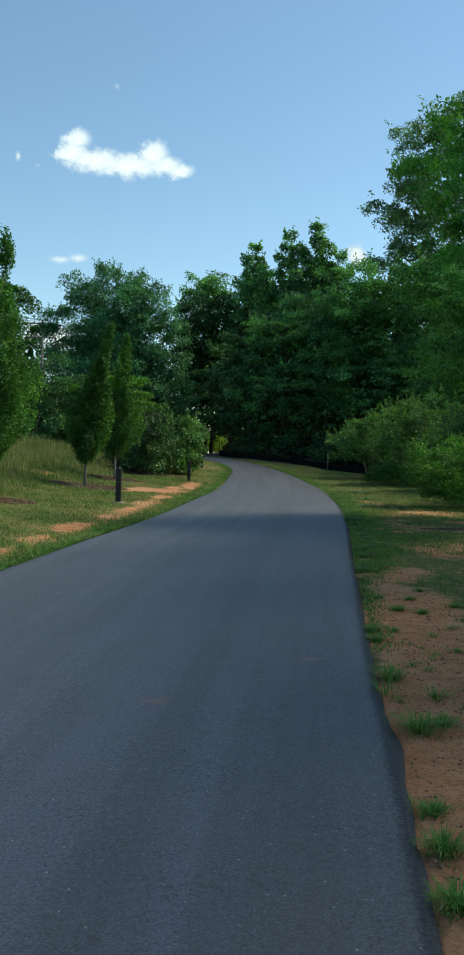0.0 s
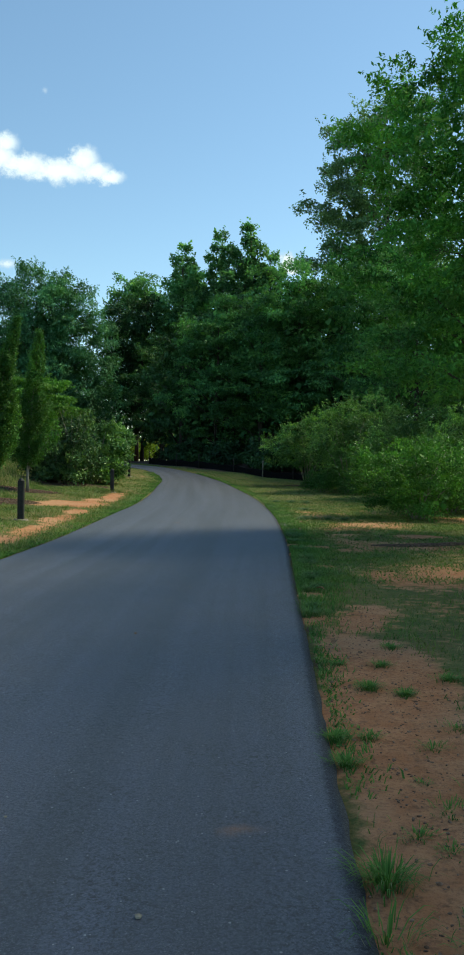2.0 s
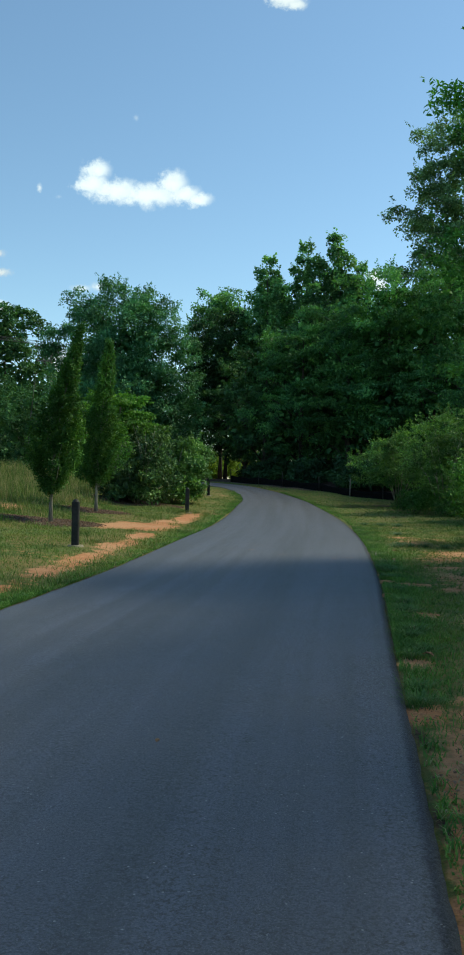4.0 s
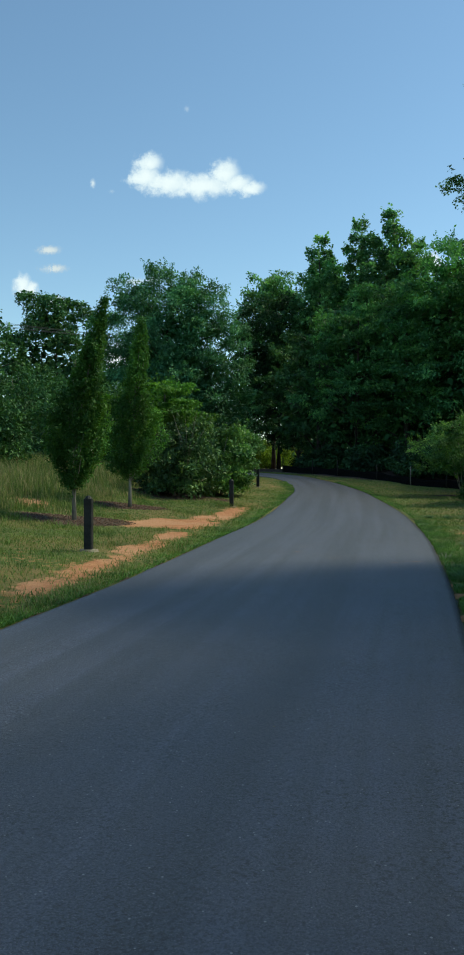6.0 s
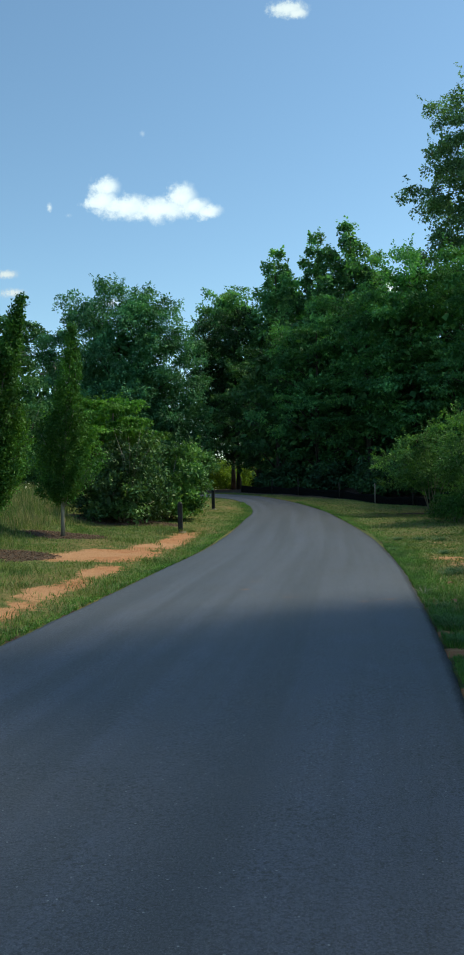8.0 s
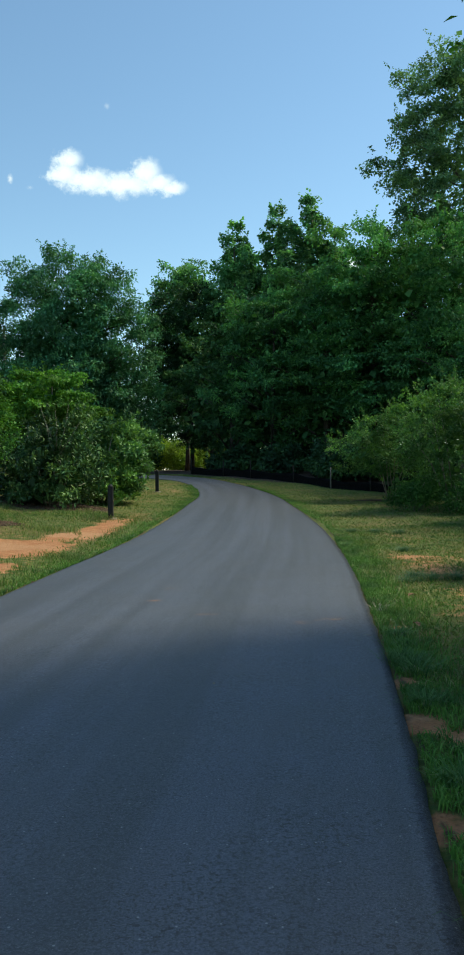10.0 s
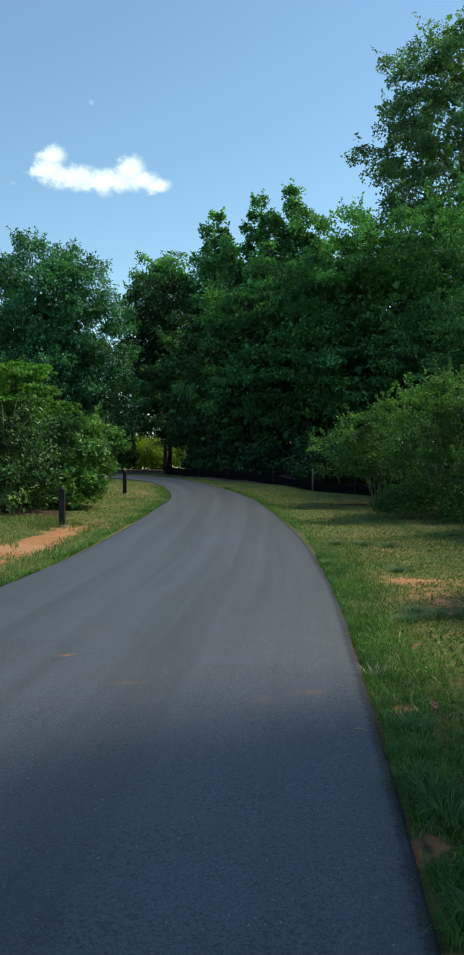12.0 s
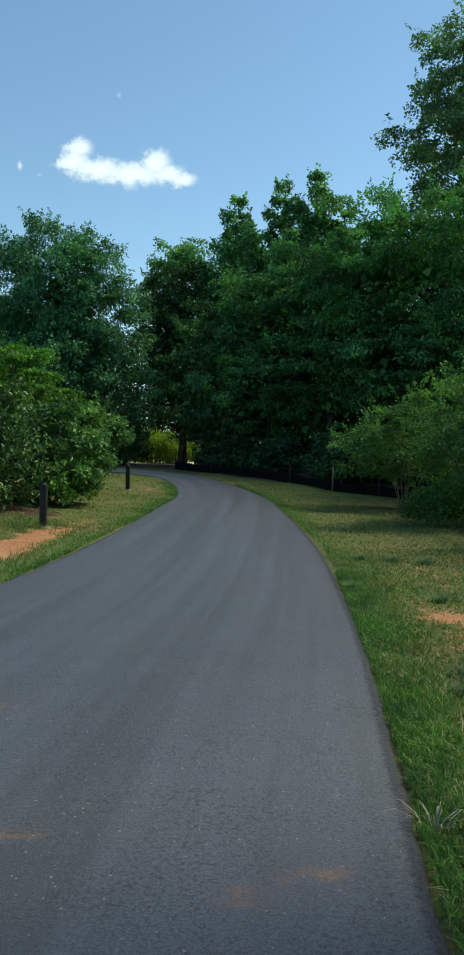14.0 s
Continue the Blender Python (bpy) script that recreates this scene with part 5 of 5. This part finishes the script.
for x, y, seed in ((7.6, 40.4, 61), (7.0, 37.6, 62), (8.2, 36.0, 63)):
    tagged(plant("low_bush", x, y, [(0, 0, 0.45, 0.8, 0.7, 0.45), (0.4, 0, 0.7, 0.5, 0.5, 0.4)], 0.08, M_HORN, seed, 90, 40, 0.3, stems=(5, 0.012, 0.5), bark=M_STEM), "low dark bush at the foot of taller shrubs", "shrub", "low bushes")

# overhanging tree beside the path on the right
lobes = [(0.6, 0, 8.0, 2.8, 2.8, 2.8), (-1.6, 0, 8.5, 1.5, 1.5, 1.3), (-2.8, -0.2, 8.4, 0.7, 0.7, 0.5), (-1.8, 0, 9.7, 0.7, 0.8, 0.5), (-1.0, 0.3, 5.8, 2.0, 2.0, 1.3), (0.9, 0.8, 5.8, 2.6, 2.6, 1.6), (-1.3, 0.0, 3.9, 1.5, 1.5, 0.9), (0.2, 0.3, 3.5, 1.6, 1.6, 0.8), (-0.6, 0, 10.5, 0.8, 0.8, 0.6)]
tagged(plant("oak_tree", 7.6, 20.0, lobes, 0.12, M_OAK, 71, 1240, 56, 0.36, trunk=(0.16, 9.0, -0.3, 0), bark=M_BARK_DARK, branches=30, aspect=0.42, droop=0.1, flat=0.5, puffs=(8, 0.7), shoots=(420, 0.75, 26, 0.3, 0.07), core=350),
       "green oak with narrow lobed leaves overhanging the verge", "tree")

# unseen oaks, added only to cast shade on the near path
for x, y, seed in ((8.9, 14.6, 74), (8.6, 10.4, 72), (8.3, 5.6, 73)):
    lobes = [(0, 0, 9.0, 3.6, 3.4, 3.0), (-1.8, 0.5, 7.2, 2.2, 2.2, 1.5), (1.2, -1.0, 6.8, 2.6, 2.4, 1.6)]
    tagged(plant("oak_tree", x, y, lobes, 0.24, M_WOOD, seed, 380, 24, 0.65, trunk=(0.17, 10.5, -0.2, 0), bark=M_BARK_DARK, branches=14, aspect=0.38, droop=0.1), "green oak out of view, added to shade the path's edge", "tree")

# big ash on the left
lobes = [(0, 0, 12.5, 4.2, 4.0, 4.4), (-3.4, 0, 12.0, 2.6, 2.6, 3.0), (3.2, 0, 10.2, 2.8, 2.8, 3.8), (0.4, 0, 16.2, 2.4, 2.4, 1.6), (-2.6, 0, 15.4, 1.6, 1.6, 1.4), (3.2, 0, 14.6, 1.5, 1.5, 1.5), (0, 0, 6.5, 5.2, 4.4, 3.6), (4.2, 0, 6.0, 1.6, 1.8, 2.6), (5.0, 0, 5.4, 1.4, 1.6, 2.3), (4.0, 0, 8.6, 1.4, 1.5, 2.0)]
tagged(plant("ash_tree", -11.0, 74, lobes, 0.235, M_ASH, 81, 1120, 78, 0.72, trunk=(0.38, 14, 0, 0), bark=M_BARK_DARK, branches=24, aspect=0.5, droop=0.4, flat=0.85, puffs=(8, 1.3), shoots=(480, 1.1, 22, 0.3, 0.2), core=3200, top=16.4), "broad spreading ash with blue-green drooping leaves", "tree")

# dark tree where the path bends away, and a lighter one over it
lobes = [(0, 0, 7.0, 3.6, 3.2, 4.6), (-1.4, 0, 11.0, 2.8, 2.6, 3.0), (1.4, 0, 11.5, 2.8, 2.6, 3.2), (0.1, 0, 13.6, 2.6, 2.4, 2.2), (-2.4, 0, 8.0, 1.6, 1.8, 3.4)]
# this oak's backlit darkness is painted by its leaf colour
dark_tree = plant("oak_tree", -2.2, 83, lobes, 0.25, M_SHADE_TINT, 82, 480, 54, 0.65, trunk=(0.17, 13, 0, 0), bark=M_BARK_DARK, branches=22, aspect=0.55, puffs=(8, 1.3), shoots=(160, 1.3, 20, 0.2, 0.2), core=500)
tagged(dark_tree, "tall oak at the path's bend, leaves coloured as if shaded", "tree")
lobes = [(0.2, 0, 14.0, 3.1, 2.9, 3.8), (-1.4, 0, 15.6, 1.6, 1.6, 2.2), (1.6, 0, 16.2, 1.6, 1.6, 2.1), (0.1, 0, 17.9, 1.7, 1.7, 1.6), (-0.2, 0, 9.0, 3.1, 3.1, 3.4)]
tagged(plant("sweetgum_tree", -2.9, 90, lobes, 0.27, M_POPLAR, 93, 480, 46, 0.7, trunk=(0.2, 18, 0, 0), bark=M_BARK_DARK, branches=22, aspect=0.7, puffs=(8, 1.2), shoots=(200, 1.2, 20, 0.7, 0.2), core=500), "tall sweetgum with a rounded light-green top", "tree")

# tall narrow poplars behind
poplars = []
for top, half, seed in ((24.0, 2.2, 83), (22.0, 1.9, 84)):
    lobes = [(0, 0, top * 0.5, half * 1.2, half * 1.2, top * 0.2), (0, 0, top * 0.7, half * 0.8, half * 0.8, top * 0.14), (half * 0.8, 0.2, top * 0.68, half * 0.4, half * 0.4, top * 0.13), (-half * 0.76, 0.2, top * 0.64, half * 0.4, half * 0.4, top * 0.13),
             (0.1, half * 0.6, top * 0.78, half * 0.3, half * 0.3, top * 0.1), (0, 0, top * 0.82, half * 0.55, half * 0.55, top * 0.1), (0.05, 0, top * 0.91, half * 0.3, half * 0.3, top * 0.06)]
    poplars.append((plant("poplar_tree", 0, 140, lobes, 0.25, M_POPLAR, seed, 520, 44, 0.46, trunk=(0.3, top * 0.92, 0, 0), bark=M_BARK, branches=22, aspect=0.75, droop=0.3, flat=1.1, puffs=(8, 0.7), shoots=(200, 0.8, 16, 1.2, 0.14), core=350), top))


def set_tree(src, x, y, size, turn, label, group=""):
    """Another tree of the same growth."""
    ob = copy_thing(src, pose(x, y, at_ground(x, y) - 0.05, 0, 0, turn) @ Matrix.Diagonal((size, size, size, 1)))
    ob.scale = (size, size, size)
    return tagged(ob, label, "tree", group)


for i, (x, y, top) in enumerate(((5.5, 83, 25.5), (8.5, 83.5, 25.8), (10.4, 84, 23.9), (1.6, 82, 23.0), (2.9, 86, 23.0), (13.5, 86, 20.0))):
    src, h = poplars[i % 2]
    set_tree(src, x, y, (top - 1.5) / h, 70 * i, "tall narrow poplar with light-green pointed top", "tall poplars behind the wood")
for src, h in poplars:
    src.matrix_basis = pose(30 + h, 110, at_ground(30 + h, 110) - 0.05)
    tagged(src, "tall narrow poplar with light-green pointed top", "tree", "tall poplars behind the wood")

# the wood on the outside of the bend
woods = []
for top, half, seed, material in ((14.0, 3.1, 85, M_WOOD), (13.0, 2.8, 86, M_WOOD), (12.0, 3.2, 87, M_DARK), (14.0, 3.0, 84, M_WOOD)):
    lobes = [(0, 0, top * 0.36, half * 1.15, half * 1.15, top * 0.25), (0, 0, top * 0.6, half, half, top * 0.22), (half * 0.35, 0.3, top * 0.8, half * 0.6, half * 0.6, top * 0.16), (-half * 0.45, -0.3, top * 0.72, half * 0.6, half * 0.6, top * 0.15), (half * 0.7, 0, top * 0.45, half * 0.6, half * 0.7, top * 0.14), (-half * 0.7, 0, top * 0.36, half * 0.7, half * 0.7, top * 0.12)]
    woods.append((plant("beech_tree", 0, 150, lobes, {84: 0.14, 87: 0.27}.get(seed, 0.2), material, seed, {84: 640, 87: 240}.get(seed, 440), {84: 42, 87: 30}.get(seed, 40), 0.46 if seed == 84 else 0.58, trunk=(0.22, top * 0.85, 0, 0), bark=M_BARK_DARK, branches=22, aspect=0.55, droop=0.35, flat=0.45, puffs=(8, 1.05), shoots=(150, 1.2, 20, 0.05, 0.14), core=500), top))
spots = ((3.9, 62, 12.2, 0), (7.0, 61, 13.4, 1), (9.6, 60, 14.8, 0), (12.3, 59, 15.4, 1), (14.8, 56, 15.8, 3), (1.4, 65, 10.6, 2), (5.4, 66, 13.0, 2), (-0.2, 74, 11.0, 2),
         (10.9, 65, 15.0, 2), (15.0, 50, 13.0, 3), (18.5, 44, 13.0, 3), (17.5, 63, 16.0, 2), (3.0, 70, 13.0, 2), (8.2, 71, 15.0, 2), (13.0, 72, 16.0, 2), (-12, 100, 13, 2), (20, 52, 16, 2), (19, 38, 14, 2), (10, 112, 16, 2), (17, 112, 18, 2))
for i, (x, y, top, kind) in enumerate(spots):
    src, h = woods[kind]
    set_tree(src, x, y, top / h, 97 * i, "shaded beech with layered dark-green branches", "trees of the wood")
for i, (src, h) in enumerate(woods):
    src.matrix_basis = pose(18 + 6 * i, 84 + 3 * i, at_ground(18 + 6 * i, 84) - 0.05)
    tagged(src, "shaded beech with layered dark-green branches", "tree", "trees of the wood")

# undergrowth below the wood; the deep shade there is painted into its leaves
under = plant("undergrowth_bush", 4.5, 63, [(0, 0, 0.7, 1.6, 1.2, 0.7), (0.7, 0.2, 1.2, 0.9, 0.8, 0.5)], 0.24, M_SHADE_TINT, 88, 110, 26, 0.5, stems=(6, 0.02, 0.9), bark=M_BARK_DARK, cap=0.0)
tagged(under, "undergrowth bush below the wood, leaves coloured as if shaded", "shrub", "undergrowth of the wood")
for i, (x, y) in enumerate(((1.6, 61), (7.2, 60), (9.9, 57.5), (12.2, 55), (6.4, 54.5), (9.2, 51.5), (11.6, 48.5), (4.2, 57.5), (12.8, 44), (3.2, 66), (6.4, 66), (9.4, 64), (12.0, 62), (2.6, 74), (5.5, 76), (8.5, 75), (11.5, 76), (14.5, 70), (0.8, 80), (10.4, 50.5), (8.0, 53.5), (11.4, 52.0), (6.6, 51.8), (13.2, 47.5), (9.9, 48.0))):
    tagged(copy_thing(under, pose(x, y, at_ground(x, y) - 0.05, 0, 0, 61 * i)), "undergrowth bush below the wood, leaves coloured as if shaded", "shrub", "undergrowth of the wood")
sunlit = plant("sunlit_bush", -4.4, 99, [(0, 0, 1.3, 3.2, 2.0, 1.3), (-1.8, 0, 2.2, 2.0, 1.6, 1.3), (2.2, 0, 1.6, 1.8, 1.5, 1.2)], 0.22, M_SUN_TINT, 89, 200, 44, 0.75, stems=(6, 0.03, 1.0), bark=M_BARK, cap=0.0)
tagged(sunlit, "bright yellow-green bush in the sun past the bend", "shrub", "sunlit bushes past the bend")
for x, y, turn in ((-9.8, 100, 50), (-7.2, 104, 130), (-1.4, 103, 210), (-12.4, 103, 20)):
    tagged(copy_thing(sunlit, pose(x, y, at_ground(x, y) - 0.05, 0, 0, turn)), "bright yellow-green bush in the sun past the bend", "shrub", "sunlit bushes past the bend")

# very tall airy tree on the right
lobes = [(0, 0, 22, 6.0, 5.0, 7.5), (-4.6, -0.5, 21.5, 2.6, 2.2, 2.0), (-2.8, 0, 26.5, 2.4, 2.4, 3.0), (1.0, 0, 29.0, 3.2, 3.0, 3.0), (-4.0, 0, 17.0, 2.6, 2.6, 2.2), (2.0, 0, 15, 6.0, 5.0, 4.0), (-1.5, 0, 29.2, 1.6, 1.6, 1.8)]
tagged(plant("cottonwood_tree", 19.0, 72, lobes, 0.22, M_TALLTREE, 91, 960, 74, 0.7, trunk=(0.5, 27, 0, 0), bark=M_BARK, branches=40, aspect=0.7, droop=0.4, flat=0.7, puffs=(8, 1.3), shoots=(260, 1.5, 20, 0.3, 0.2), core=1800), "very tall airy cottonwood above the wood", "tree")

# distant trees on the left
FAR_LOBES = [(0, 0, 12, 6.5, 6, 8), (-5, 0, 10, 5, 5, 6), (5, 0, 9, 5, 5, 6), (0, 0, 18, 4, 4, 3)]
broad = plant("distant_tree", -36.5, 124, FAR_LOBES, 0.36, M_DARK, 92, 300, 100, 1.25, aspect=0.75, trunk=(0.4, 15, 0, 0), bark=M_BARK_DARK, branches=10, puffs=(8, 2.0), core=2400)
broad.scale = (1.2, 1.2, 1.2)
tagged(broad, "distant broad green tree beyond the meadow", "tree", "distant trees")
far = plant("distant_tree", -51, 128, FAR_LOBES, 0.42, M_DARK, 95, 162, 42, 1.5, aspect=0.75, trunk=(0.4, 15, 0, 0), bark=M_BARK_DARK, branches=10, puffs=(6, 2.4), core=900)
tagged(far, "distant broad green tree beyond the meadow", "tree", "distant trees")
for i, (x, y, s) in enumerate(((-20, 150, 0.55), (-64, 135, 0.95), (-39, 95, 1.05), (-12, 160, 0.8), (30, 125, 0.9), (2, 130, 0.75), (16, 128, 0.9), (-30, 108, 0.5), (-24, 96, 0.45), (45, 100, 1.0), (38, 70, 1.0), (30, 40, 0.9), (-80, 70, 1.0), (32, 12, 0.9), (0, -45, 0.9), (-1, 120, 0.5), (6, 118, 0.55), (12.5, 119, 0.55))):
    ob = copy_thing(far, pose(x, y, at_ground(x, y) - 0.05, 0, 0, 40 * i))
    ob.scale = (s, s, s)
    tagged(ob, "distant broad green tree beyond the meadow", "tree", "distant trees")

# ---- small things ----
for x, y, h in ((-2.9, 20.9, 0.94), (-1.8, 34.3, 0.93), (-1.7, 46.2, 0.92)):
    tagged(bollard(x, y, h), "square dark bollard with rounded top on concrete footing", "bollard", "bollards along the path")
silt_fence([(9.2, 46.6), (7.4, 48.0), (5.8, 49.1), (4.3, 51.3), (2.3, 53.6), (0.9, 55.7), (-0.9, 57.4)])
utility_pole(-26.0, 110, 19.0)
for k in (-1.9, -0.95, 0.95, 1.9):
    power_line((-26 + k, 109.8, 18.8), (-75 + k, 70, 24), 1.5)
    power_line((-26 + k, 109.8, 18.8), (25 + k, 150, 15), 1.5)

build_tufts()
build_litter()
build_fallen_leaves()
build_grass()
